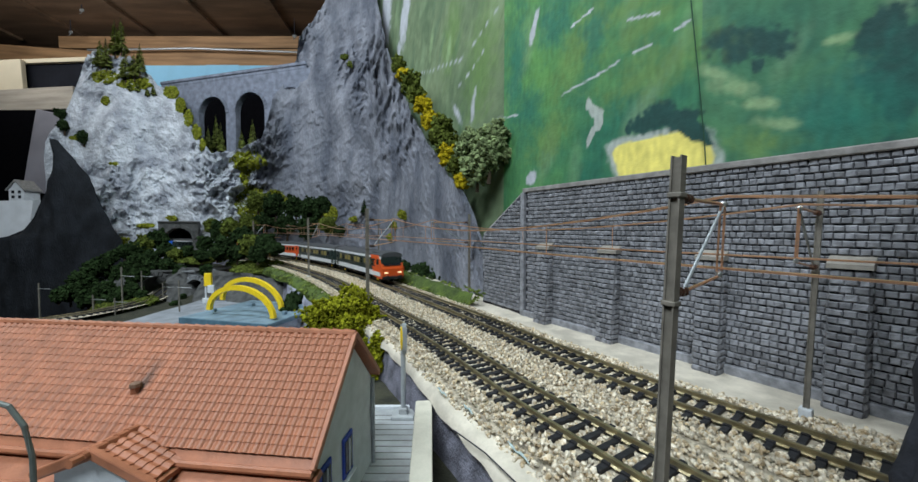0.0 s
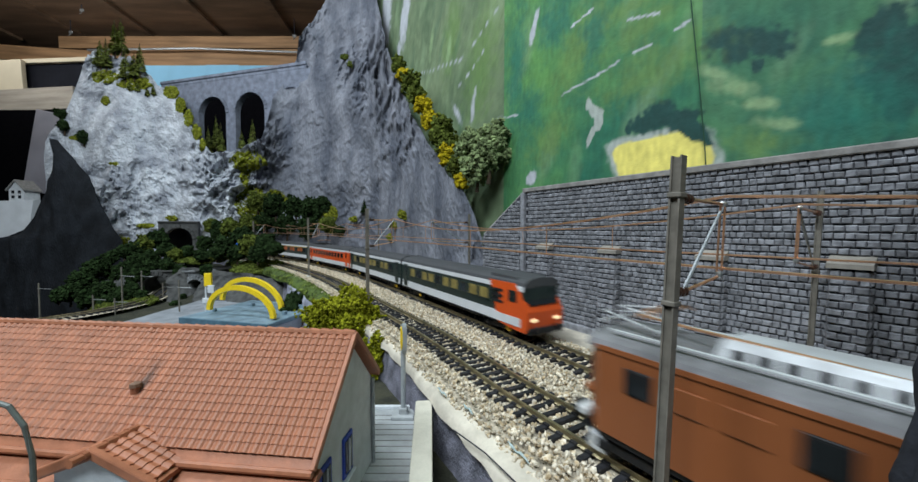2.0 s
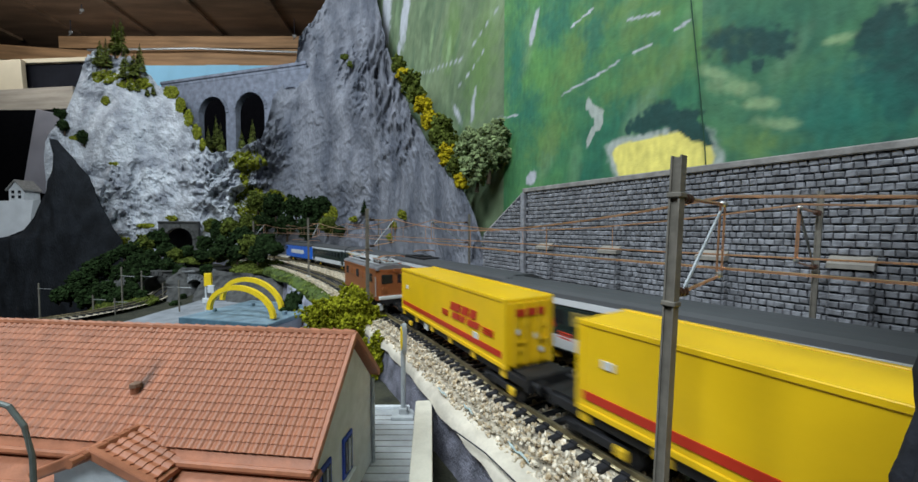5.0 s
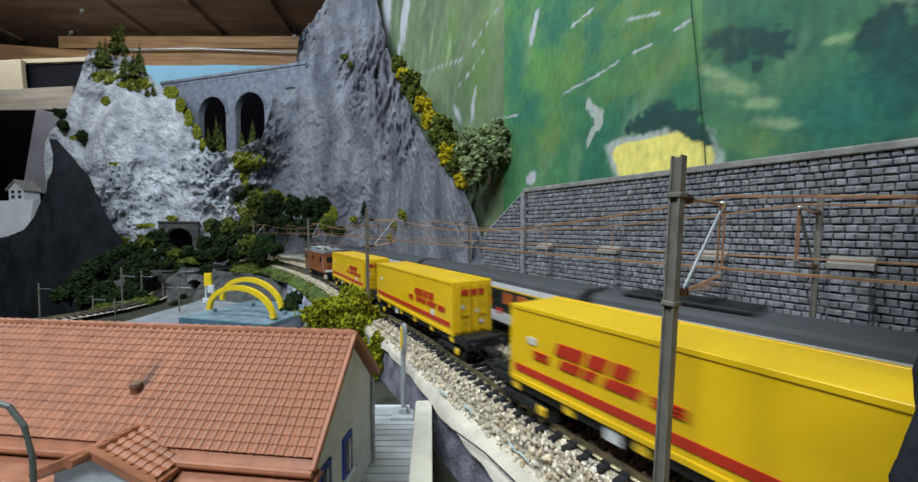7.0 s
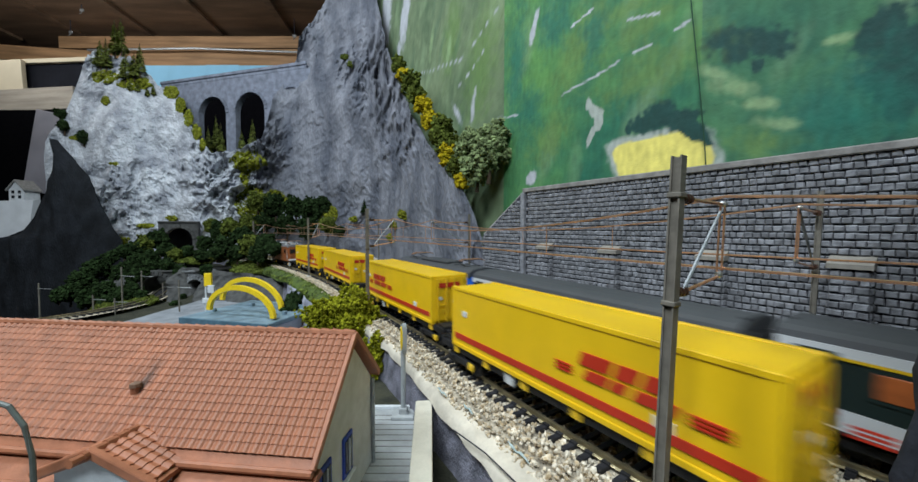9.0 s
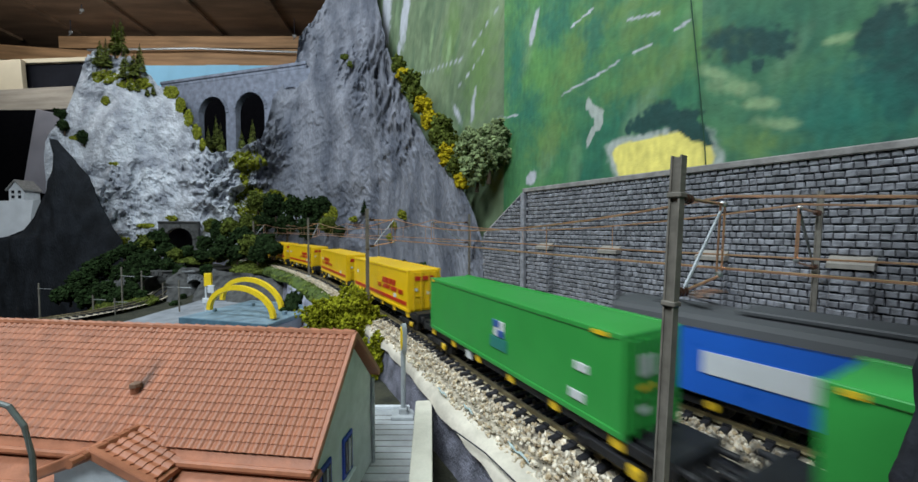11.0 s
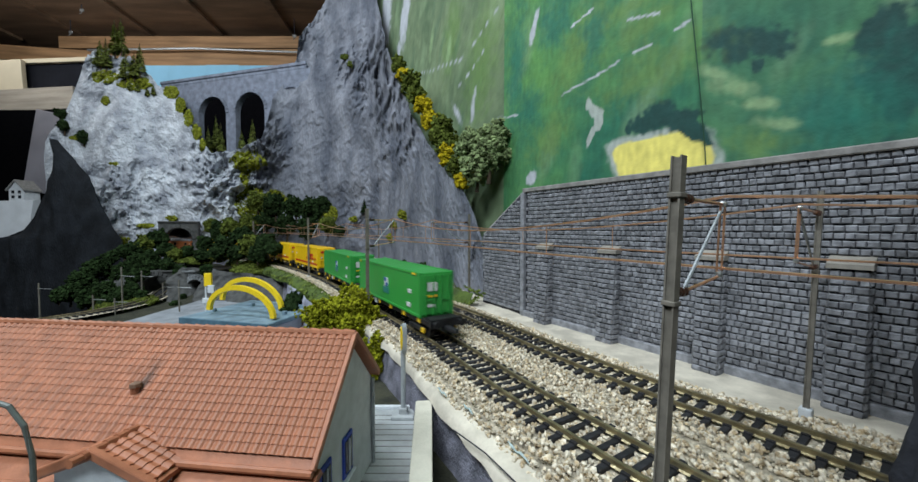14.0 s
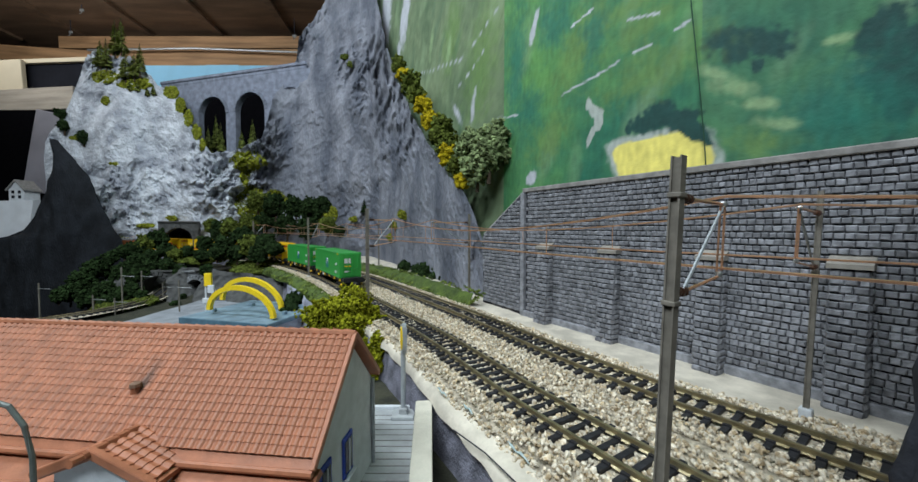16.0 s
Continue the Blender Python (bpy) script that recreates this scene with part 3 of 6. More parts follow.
def crown(g, c, r, n, size, rnd, flat=0.0):
    """Many small ragged clumps over and in a lumpy ellipsoid."""
    seed = rnd.random() * 50
    for _ in range(n):
        d = V3((rnd.gauss(0, 1), rnd.gauss(0, 1), rnd.gauss(0, 1) + flat)).normalized()
        lump = 0.72 + 0.5 * noise.noise(d * 1.8 + V3((seed, 0, 0))) + 0.22 * noise.noise(d * 5 + V3((0, seed, 0)))
        q = (0.55 + 0.45 * rnd.random() ** 0.5) * lump
        p = (c[0] + d.x * r[0] * q, c[1] + d.y * r[1] * q, c[2] + d.z * r[2] * q)
        s = size * (0.5 + rnd.random())
        m = Matrix.Translation(p) @ Euler((rnd.random() * 6, rnd.random() * 6, rnd.random() * 6)).to_matrix().to_4x4()
        g.add([(x * s * (0.6 + 0.8 * rnd.random()), y * s * (0.6 + 0.8 * rnd.random()), z * s * (0.5 + 0.7 * rnd.random())) for x, y, z in BLOB_V], BLOB_F, m)
    return g


def bush(c, r, n, size, m, seed, name="bush", label="dark green foam bush on the hillside", category="bush", trunk=False, group="hillside bushes"):
    rnd = random.Random(seed)
    if isinstance(r, (int, float)):
        r = (r, r, r)
    base = (c[0], c[1], c[2] - r[2])
    b = thing(name, label, category, at=Matrix.Translation(base), group=group)
    h = r[2]
    g = Geo()
    g.tube([(0, 0, -0.3 * h), (0.05 * h, 0, 0.5 * h), (0, 0.04 * h, h)], [0.10 * h, 0.07 * h, 0.03 * h], 6)
    for k in range(4):
        w = k * 1.6 + seed
        g.tube([(0, 0, 0.4 * h), (math.cos(w) * r[0] * .5, math.sin(w) * r[1] * .5, 1.1 * h)], [0.04 * h, 0.012 * h], 5)
    part("trunk", g, BARK, b)
    part("crown", crown(Geo(), (0, 0, h), r, n, size, rnd), m, b)
    return b


def fir(c, h, r, seed, m=None, label="slim green model fir tree"):
    rnd = random.Random(seed)
    b = thing("fir_tree", label, "tree", at=Matrix.Translation(c), group="fir trees on the mountain")
    part("trunk", Geo().tube([(0, 0, -0.1 * h), (0, 0, h * .95)], [r * .12, r * .02], 6), BARK, b)
    g = Geo()
    for i in range(300):
        t = rnd.random() ** 1.3
        w = rnd.random() * 6.283
        rr = r * (1 - t) ** 0.9 * (0.65 + 0.45 * rnd.random()) + r * .04
        z = h * (0.06 + 0.92 * t)
        o, e = V3((0, 0, z + rr * .25)), V3((math.cos(w) * rr, math.sin(w) * rr, z - rr * .15))
        side = V3((-math.sin(w), math.cos(w), 0)) * rr * 0.22
        mid = o.lerp(e, .6)
        g.add([o, mid + side + V3((0, 0, rr * .06)), e, mid - side, mid + V3((0, 0, rr * .14))], [(0, 1, 4), (1, 2, 4), (2, 3, 4), (3, 0, 4)])
    part("crown", g, m or LEAF_FIR, b)
    return b


# yellow-green bush beside the embankment
rnd = random.Random(5)
lime = thing("lime_bush", "large lime yellow foam bush beside the house", "bush", at=Matrix.Translation((-0.0993, 0.3250, -0.0122)))
gt = Geo().tube([(0, 0, -.05), (.002, 0, -.02), (0, .002, .01)], [.004, .003, .001], 6)
for k in range(6):
    gt.tube([(0, 0, -.03), (math.cos(k) * .02, math.sin(k) * .015, .004)], [.0018, .0005], 5)
part("trunk", gt, BARK, lime)
g = Geo()
for c, r, n in (((0, 0, .006), (.042, .028, .036), 2200), ((.030, -.008, -.024), (.022, .018, .040), 1300), ((-.026, .01, 0), (.020, .018, .026), 800), ((.033, -.052, -.016), (.014, .014, .030), 900)):
    crown(g, c, r, int(n * 3), .0014, rnd)
part("crown", g, LEAF_LIME, lime)

# shrubs climbing the cliff's edge
edge = [((-0.1093, 0.6600, 0.3709), .016, 1), ((-0.0958, 0.6400, 0.3460), .013, 2), ((-0.0857, 0.6400, 0.3340), .022, 0), ((-0.0594, 0.6000, 0.2803), .017, 2), ((-0.0701, 0.6100, 0.3028), .020, 0), ((-0.0455, 0.5800, 0.2506), .016, 2), ((-0.0260, 0.5600, 0.2358), .020, 1),
        ((-0.0137, 0.5350, 0.1991), .022, 0), ((-0.0320, 0.5550, 0.2195), .016, 0), ((-0.0162, 0.5300, 0.1853), .018, 2), ((0.0047, 0.4900, 0.1421), .013, 2), ((-0.0033, 0.5100, 0.1651), .015, 1)]
for i, (c, r, k) in enumerate(edge):
    bush(c, (r, r * .8, r * 1.05), 420, .0030, (LEAF_OLIVE, LEAF_OLIVE, LEAF_YEL)[k], 40 + i, "shrub",
         ("dark olive foam shrub on the cliff edge", "dark olive foam shrub on the cliff edge", "yellow blossoming foam shrub on the cliff edge")[k], "shrub", group="cliff edge shrubs")
for i, (c, r) in enumerate((((0.0158, 0.4700, 0.1845), .026), ((0.0360, 0.4400, 0.1694), .026), ((0.0224, 0.4500, 0.1549), .022), ((0.0430, 0.4400, 0.1883), .020))):
    bush(c, (r, r * .8, r * 1.1), 900, .0026, LEAF_SAGE, 60 + i, "lichen_bush", "pale sage green lichen bush at the backdrop", "bush", group="lichen bushes")

# dark woods at the foot of the cliff
woods = [((-0.5881, 1.0600, 0.1560), 0.034), ((-0.5269, 1.0400, 0.1462), 0.038), ((-0.4503, 1.0000, 0.1355), 0.036), ((-0.3939, 0.9800, 0.1297), 0.038), ((-0.3368, 0.9300, 0.0866), 0.024), ((-0.4610, 0.9700, 0.0869), 0.034), ((-0.3979, 0.9500, 0.0791), 0.030), ((-0.5582, 1.0500, 0.0994), 0.034), ((-0.6266, 1.0800, 0.0965), 0.032), ((-0.3775, 1.0000, 0.1436), 0.024), ((-0.2970, 0.9000, 0.0718), 0.014), ((-0.4209, 0.7900, 0.0471), 0.026), ((-0.4587, 0.8000, 0.0428), 0.026), ((-0.5017, 0.8400, 0.0587), 0.026), ((-0.3891, 0.7600, 0.0360), 0.018), ((-0.4294, 0.7700, 0.0267), 0.020), ((-0.5787, 0.9200, 0.0791), 0.030), ((-0.6219, 0.9400, 0.0715), 0.026), ((-0.5558, 0.8600, 0.0401), 0.024), ((-0.4915, 0.8000, 0.0246), 0.020), ((-0.6855, 1.0000, 0.0872), 0.020), ((-0.6325, 0.9000, 0.0427), 0.020), ((-0.5637, 0.8400, 0.0219), 0.018), ((-0.7988, 0.9600, 0.0511), 0.028), ((-0.8161, 0.9400, 0.0365), 0.026), ((-0.7278, 0.9000, 0.0237), 0.022), ((-0.6618, 0.8800, 0.0221), 0.016), ((-0.8318, 0.9300, 0.0264), 0.024), ((-0.6749, 0.8600, 0.0150), 0.016), ((-0.7550, 0.8800, 0.0078), 0.022), ((-0.5979, 0.8400, 0.0165), 0.016), ((-0.8622, 0.9300, 0.0188), 0.020)]
for i, (c, r) in enumerate(woods):
    bush(c, (r * 1.05, r * .9, r), 1300, .0031, LEAF if i % 4 else LEAF_OLIVE, 300 + i, "tree", "dark green foam tree in the wood", "tree", group="wood under the cliff")
low = [((-0.6815, 0.7600, -0.0196), .022), ((-0.6869, 0.8000, -0.0053), .018), ((-0.6479, 0.8000, -0.0014), .016), ((-0.6029, 0.7800, -0.0121), .014), ((-0.6401, 0.7000, -0.0439), .020), ((-0.6199, 0.7000, -0.0519), .012), ((-0.5191, 0.7400, -0.0074), .012), ((-0.5363, 0.6800, -0.0671), .008), ((-0.6409, 0.6800, -0.0482), .018), ((-0.8040, 0.8000, -0.0118), 0.034), ((-0.7780, 0.8200, -0.0274), 0.026), ((-0.7851, 0.7500, -0.0306), 0.026), ((-0.7564, 0.7000, -0.0462), 0.022), ((-0.7272, 0.7400, -0.0473), 0.024), ((-0.7853, 0.8500, -0.0175), 0.020), ((-0.7020, 0.6800, -0.0537), 0.020), ((-0.7571, 0.6800, -0.0482), 0.014), ((-0.6634, 0.6800, -0.0593), 0.016), ((-0.7837, 0.8800, 0.0006), 0.022), ((-0.8477, 0.8800, 0.0078), 0.018), ((-0.6448, 0.8600, -0.0074), 0.007), ((-0.5711, 0.7400, -0.0654), 0.009), ((-0.2272, 0.5000, -0.0227), 0.014), ((-0.2261, 0.4800, -0.0304), 0.012)]
for i, (c, r) in enumerate(low):
    bush(c, (r * 1.05, r * .9, r), 900, .0030, LEAF, 400 + i, "tree", "dark green foam tree by the lower line", "tree", group="trees by the lower line")
for i, (c, r) in enumerate((((-0.0493, 0.6200, 0.0036), 0.022), ((-0.0312, 0.6000, 0.0011), 0.020), ((-0.0739, 0.6600, 0.0019), 0.016), ((-0.0176, 0.5700, 0.0004), 0.012), ((-0.1068, 0.7000, 0.0053), 0.012))):
    bush(c, (r * 1.05, r * .9, r * .9), 600, .0034, LEAF, 450 + i, "bush", "dark green foam bush beside the track", "bush", group="trackside bushes")
for i, (c, h, r) in enumerate((((-1.1388, 1.2200, 0.6510), .10, .022), ((-1.0989, 1.2000, 0.6473), .10, .022), ((-1.1691, 1.2000, 0.6041), .075, .022), ((-1.1406, 1.1900, 0.5942), .085, .02), ((-1.0793, 1.1900, 0.5568), .09, .022), ((-1.0595, 1.2000, 0.5665), .07, .02), ((-1.0400, 1.2000, 0.5797), .085, .02),
                               ((-1.0492, 1.1700, 0.5175), .04, .011), ((-1.0250, 1.1700, 0.5138), .035, .010), ((-0.9852, 1.1600, 0.4955), .035, .010), ((-0.9666, 1.1600, 0.4992), .045, .010),
                               ((-0.8795, 1.2800, 0.3420), .10, .018), ((-0.8505, 1.2800, 0.3501), .13, .02), ((-0.8408, 1.2900, 0.3440), .11, .018), ((-0.7442, 1.2500, 0.3477), .07, .016), ((-0.7059, 1.2500, 0.3557), .10, .018), ((-0.2145, 0.8200, 0.1122), .045, .013))):
    fir(on_rock(c, .004) if i < 11 or i == 16 else c, h * (1.3 if i < 7 else 1), r * (1.15 if i < 7 else 1), 100 + i, LEAF_FIR if i != 16 else LEAF)
for i, (c, r) in enumerate((((-1.3049, 1.2000, 0.4531), .020), ((-1.2733, 1.1800, 0.4095), .022), ((-1.1917, 1.1600, 0.3689), .022))):
    bush(on_rock(c, .008), (r, r, r * 1.2), 260, .004, LEAF, 130 + i)
for i, (c, r) in enumerate((((-0.2962, 0.9600, 0.5246), .014), ((-0.2782, 0.9500, 0.5022), .012), ((-0.1032, 0.6800, 0.1032), .016), ((-0.1216, 0.6900, 0.0846), .013), ((-0.2314, 0.8000, 0.0984), .016), ((-0.1277, 0.6800, 0.0626), .012), ((-0.9699, 1.0400, 0.0421), .028), ((-0.8374, 1.0600, 0.1065), .02))):
    bush(on_rock(c, .004), (r, r * .6, r * .7), 220, .003, LEAF_MOSS if i not in (0, 1) else LEAF_OLIVE, 150 + i, "moss_tuft", "yellow green moss tuft on the rock", "moss", group="moss tufts")


def patch(c, w, h, lean, m, seed, label, rock=True):
    """A lumpy pad of scatter material lying on the rock."""
    rnd = random.Random(seed)
    g = Geo()
    for _ in range(1700 if w > .05 else 700):
        u, v = rnd.uniform(-1, 1), rnd.uniform(-1, 1)
        if u * u + v * v > 0.75 + 0.5 * noise.noise((u * 2.5, v * 2.5, seed)):
            continue
        s = .0026 * (0.6 + rnd.random())
        q = (c[0] + u * w, c[1], c[2] + v * h)
        q = on_rock(q, .0008) if rock else (q[0], q[1] + v * lean, q[2] + rnd.uniform(-.001, .001))
        m4 = Matrix.Translation(q) @ Euler((rnd.random() * 6, rnd.random() * 6, 0)).to_matrix().to_4x4()
        g.add([(x * s * 1.4, y * s, z * s * 1.2) for x, y, z in BLOB_V], BLOB_F, m4)
    tagged(part("grass_patch", g, m), label, "grass", kind="stuff")


for i, (c, w, h, l) in enumerate((((-0.6517, 1.1300, 0.2859), .062, .036, .04), ((-0.6654, 1.1300, 0.2390), .016, .030, .02), ((-0.9422, 1.2000, 0.5231), .026, .022, 0), ((-0.9127, 1.2000, 0.4815), .018, .028, 0), ((-0.8722, 1.1800, 0.4319), .016, .028, 0), ((-0.8325, 1.1600, 0.3837), .015, .026, 0),
                                  ((-0.8079, 1.1500, 0.3409), .008, .020, 0), ((-1.1550, 1.2000, 0.5721), .050, .024, 0), ((-1.0594, 1.2000, 0.5500), .060, .022, 0), ((-1.2105, 1.1600, 0.3653), .030, .006, 0), ((-1.1383, 1.1800, 0.4897), .012, .014, 0), ((-0.6168, 1.0800, 0.1487), .055, .06, .03),
                                  ((-0.5368, 1.0600, 0.1560), .04, .04, .02), ((-0.3546, 0.9800, 0.1107), .03, .04, 0), ((-0.9497, 1.1000, 0.0862), .03, .006, .01), ((-1.0885, 1.1500, 0.2822), .016, .004, 0))):
    patch(c, w, h, l, LEAF_MOSS, 200 + i, "yellow green scatter grass on a rock ledge")
for i, (c, w, h, l) in enumerate((((-0.4467, 0.8000, -0.0053), .06, .012, .05), ((-0.6194, 0.8800, 0.0078), .08, .012, .05), ((-0.6119, 0.6600, -0.0606), .05, .006, .06))):
    patch(c, w, h, l, LEAF_OLIVE, 230 + i, "olive scatter grass on the slope", False)


# ---- far room behind the mountain ----
def slab(name, p0, p1, thick, m, label, category, kind="structure", tilt=0.0):
    """An upright board between two opposite corners at one distance, thick away from the eye."""
    x0, x1 = sorted((p0[0], p1[0]))
    z0, z1 = sorted((p0[2], p1[2]))
    mm = Matrix.Translation(((x0 + x1) / 2, p0[1] + thick / 2, (z0 + z1) / 2)) @ Matrix.Rotation(radians(tilt), 4, "Y")
    ob = part(name, Geo().box((0, 0, 0), (x1 - x0, thick, z1 - z0), bev=0.002), m, at=mm)
    return tagged(ob, label, category, kind=kind)


slab("beam_lower", (-2.1192, 2.1000, 1.0078), (-0.7476, 2.1000, 1.0997), .05, PINE, "pine board along the far wall", "beam")
slab("beam_upper", (-2.3477, 2.1600, 1.1356), (-0.7680, 2.1600, 1.2030), .05, PINE, "pine board along the far wall", "beam")
slab("beam_left", (-2.7932, 2.0800, 1.0218), (-2.0126, 2.0800, 1.1030), .05, PINE, "dark pine board along the far wall", "beam", tilt=4)
g = Geo().tube([(-2.0758, 2.0600, 1.0739), (-1.4862, 2.0600, 1.0835), (-0.8646, 2.0600, 1.0610)], .006, 8)
tagged(part("conduit", g, STEEL), "grey steel conduit along the beam", "pipe", kind="structure")
for k, (a, b2) in enumerate((((-1.7437, 1.9500, 0.6715), (-1.5395, 1.9500, 0.9415)), ((-1.5441, 1.9500, 0.6715), (-1.3408, 1.9500, 0.9415)), ((-1.3444, 1.9500, 0.6715), (-1.1670, 1.9500, 0.9445)), ((-1.1697, 1.9500, 0.6715), (-0.8194, 1.9500, 0.9415)))):
    slab("backdrop_sky", a, b2, .012, SKYBLUE, "pale blue sky board behind the viaduct", "backdrop")
# black sheet put in so that the arch openings look dark
slab("backdrop_dark", (-1.5421, 1.7500, -0.0058), (-0.7369, 1.7500, 0.7542), .02, BLACK, "black sheet added to keep the viaduct arches dark", "backdrop")
slab("cream_board", (-2.1307, 1.6200, 0.6683), (-1.9278, 1.6200, 0.8183), .02, CREAMBOARD, "cream chipboard panel at the shelf", "panel", tilt=-3)
slab("shelf_back", (-1.9967, 1.6600, 0.7090), (-1.6084, 1.6600, 0.8340), .02, DARKBOARD, "black panel behind the mountain", "panel", tilt=-2)
slab("shelf_edge", (-1.9806, 1.6400, 0.8198), (-1.5886, 1.6400, 0.8377), .02, CREAMBOARD, "white batten along the black panel", "trim", tilt=-2)
slab("timber_shelf", (-2.1589, 1.6000, 0.5904), (-1.6821, 1.6000, 0.6862), .12, GREYWOOD, "bare grey timber beam beside the mountain", "beam", tilt=-3)
# the dark void below the timber, put in as a flat black sheet
slab("black_curtain", (-2.2113, 1.5800, 0.0024), (-1.6645, 1.5800, 0.5890), .02, BLACK, "black sheet standing in for the dark void under the timber beam", "curtain")
slab("grey_panel", (-1.7695, 1.5000, 0.2241), (-1.6451, 1.5000, 0.5584), .02, mat("lilac_grey_panel", (.25, .24, .27), .8, scale=5), "lilac grey panel beside the mountain", "panel", tilt=12)
for c in ((-1.9684, 1.9300, 1.2032), (-2.1779, 2.0700, 1.1658), (-0.9145, 2.0500, 1.1330)):
    h = thing("cup_hook", "small bright metal hook on the ceiling", "hook", at=Matrix.Translation(c), group="ceiling hooks")
    part("plate", Geo().box((0, 0, .012), (.022, .006, .014), bev=.002), STEEL, h)
    part("screw", Geo().tube([(0, 0, .012), (0, 0, 1.245 - c[2])], .002, 6), MORTAR, h)
    part("hook", Geo().tube([(0, 0, .008), (.004, -.006, -.004), (0, -.01, -.012), (-.006, -.006, -.008)], .0022, 6), STEEL, h)

# dark shell of the neighbouring mountain, with a white ledge
SHELL_Z = [-.20, -.02, .0494, .0626, .1038, .1531, .2267, .2885, .3307]
SHELL_L = [-1.37, -1.35, -1.33, -1.26, -1.2227, -1.1992, -1.1633, -1.1526, -1.1475]
SHELL_R = [-.970, -.958, -.975, -.984, -1.006, -1.028, -1.0566, -1.112, -1.1445]


def rock_shell(u, v):
    z = -.20 + .5307 * v
    x0, x1 = float(np.interp(z, SHELL_Z, SHELL_L)), float(np.interp(z, SHELL_Z, SHELL_R))
    x = x0 + (x1 - x0) * u
    y = 1.04 - .05 * math.sin(math.pi * u) ** .7 * (1 - .6 * v) + .010 * noise.fractal(V3((x * 9, z * 5, 2)), .8, 2.1, 4)
    return x + .004 * noise.noise((z * 30, u, 1)), y, z


g = Geo().grid(rock_shell, 60, 90)
g.grid(lambda u, v: (rock_shell(u, v)[0] * 1.034, 1.075, EYE[2] + (rock_shell(u, v)[2] - EYE[2]) * 1.03), 20, 30)
SLATE = mat("slate_grey_rock", (.013, .015, .019), .9, spec=.2, var=.5, scale=40, fine=300, bump=1.0, depth=.003, stretch=(1, 1, .4))
tagged(part("dark_rock", g, SLATE, smooth=True), "dark slate grey rock spur beside the mountain", "rock", kind="structure")
g = Geo().prism([(p[0], p[2]) for p in ((-1.80, 1.3, 0.1734), (-1.525, 1.3, 0.1797), (-1.54, 1.3, 0.09), (-1.60, 1.3, 0.045), (-1.69, 1.3, 0.030), (-1.80, 1.3, 0.028))], 1.3, 1.36, "y")
tagged(part("white_ledge", g, mat("white_plaster", (.75, .78, .82), .8, var=.1, scale=20)), "white plaster ledge of the next scene", "ledge", kind="structure")
far_house = thing("far_house", "tiny pale model house with grey roof", "house", at=Matrix.Translation((-1.6079, 1.3400, 0.1785)))
part("wall", Geo().prism([(-.028, 0), (.028, 0), (.028, .04), (0, .07), (-.028, .04)], -.02, .03, "y"), HOUSEWALL, far_house)
part("roof", Geo().prism([(-.034, .036), (0, .072), (.034, .036), (.034, .040), (0, .077), (-.034, .040)], -.026, .034, "y"), mat("grey_shingle", (.3, .29, .28), .8), far_house)
for k in (-.012, .012):
    for z in (.014, .032):
        part("window", Geo().box((k, -.0208, z), (.009, .002, .010)), DARKBOARD, far_house)

# ---- viaduct ----
va, vb = V3((-1.064, 1.33, 0)), V3((-0.50, 1.175, 0))
vdir = (vb - va).normalized()
VM = Matrix.Translation(va) @ Matrix.Rotation(math.atan2(vdir.y, vdir.x), 4, "Z")
viaduct = thing("viaduct", "pale grey stone viaduct with tall round arches", "viaduct", at=VM, kind="structure")
VTOP, PITCH, OPEN = 0.598, 0.161, 0.120


def arch_bay(x0, zb, spring, width, pitch, top, y0, y1):
    g, n = Geo(), 14
    xc = x0 + pitch / 2
    arc = [(xc - width / 2, zb)] + [(xc - math.cos(math.pi * i / n) * width / 2, spring + math.sin(math.pi * i / n) * width / 2) for i in range(n + 1)] + [(xc + width / 2, zb)]
    out = [(x0, zb)] + [(x0 + pitch * i / n, top) for i in range(n + 1)] + [(x0 + pitch, zb)]
    c = len(arc)
    vs = [(x, y, z) for y in (y0, y1) for x, z in arc + out]
    fs = []
    for i in range(c - 1):
        fs += [(i, i + 1, c + i + 1, c + i), (2 * c + i, 3 * c + i, 3 * c + i + 1, 2 * c + i + 1), (i, 2 * c + i, 2 * c + i + 1, i + 1), (c + i, c + i + 1, 3 * c + i + 1, 3 * c + i)]
    return g.add(vs, fs)


for i in range(4):
    x0 = -0.0285 + i * PITCH
    part("arch", arch_bay(x0, 0.20, 0.474, OPEN, PITCH, VTOP - .010, 0, .020), VIADUCT, viaduct)
    n = 17
    for k in range(n):
        w = math.pi * (k + .5) / n
        m = Matrix.Translation((x0 + PITCH / 2 - math.cos(w) * (OPEN / 2 + .006), -.001, .474 + math.sin(w) * (OPEN / 2 + .006))) @ Matrix.Rotation(w - math.pi / 2, 4, "Y")
        part("arch_stone", Geo().box((0, 0, 0), (.0112, .003, .012), m, bev=.0012), VIADUCT, viaduct)
part("parapet", Geo().box((.29, .030, VTOP - .004), (.62, .062, .012), bev=.002), VIADUCT, viaduct)
part("parapet_top", Geo().box((.29, -.001, VTOP + .006), (.62, .008, .010), bev=.002), VIADUCT, viaduct)

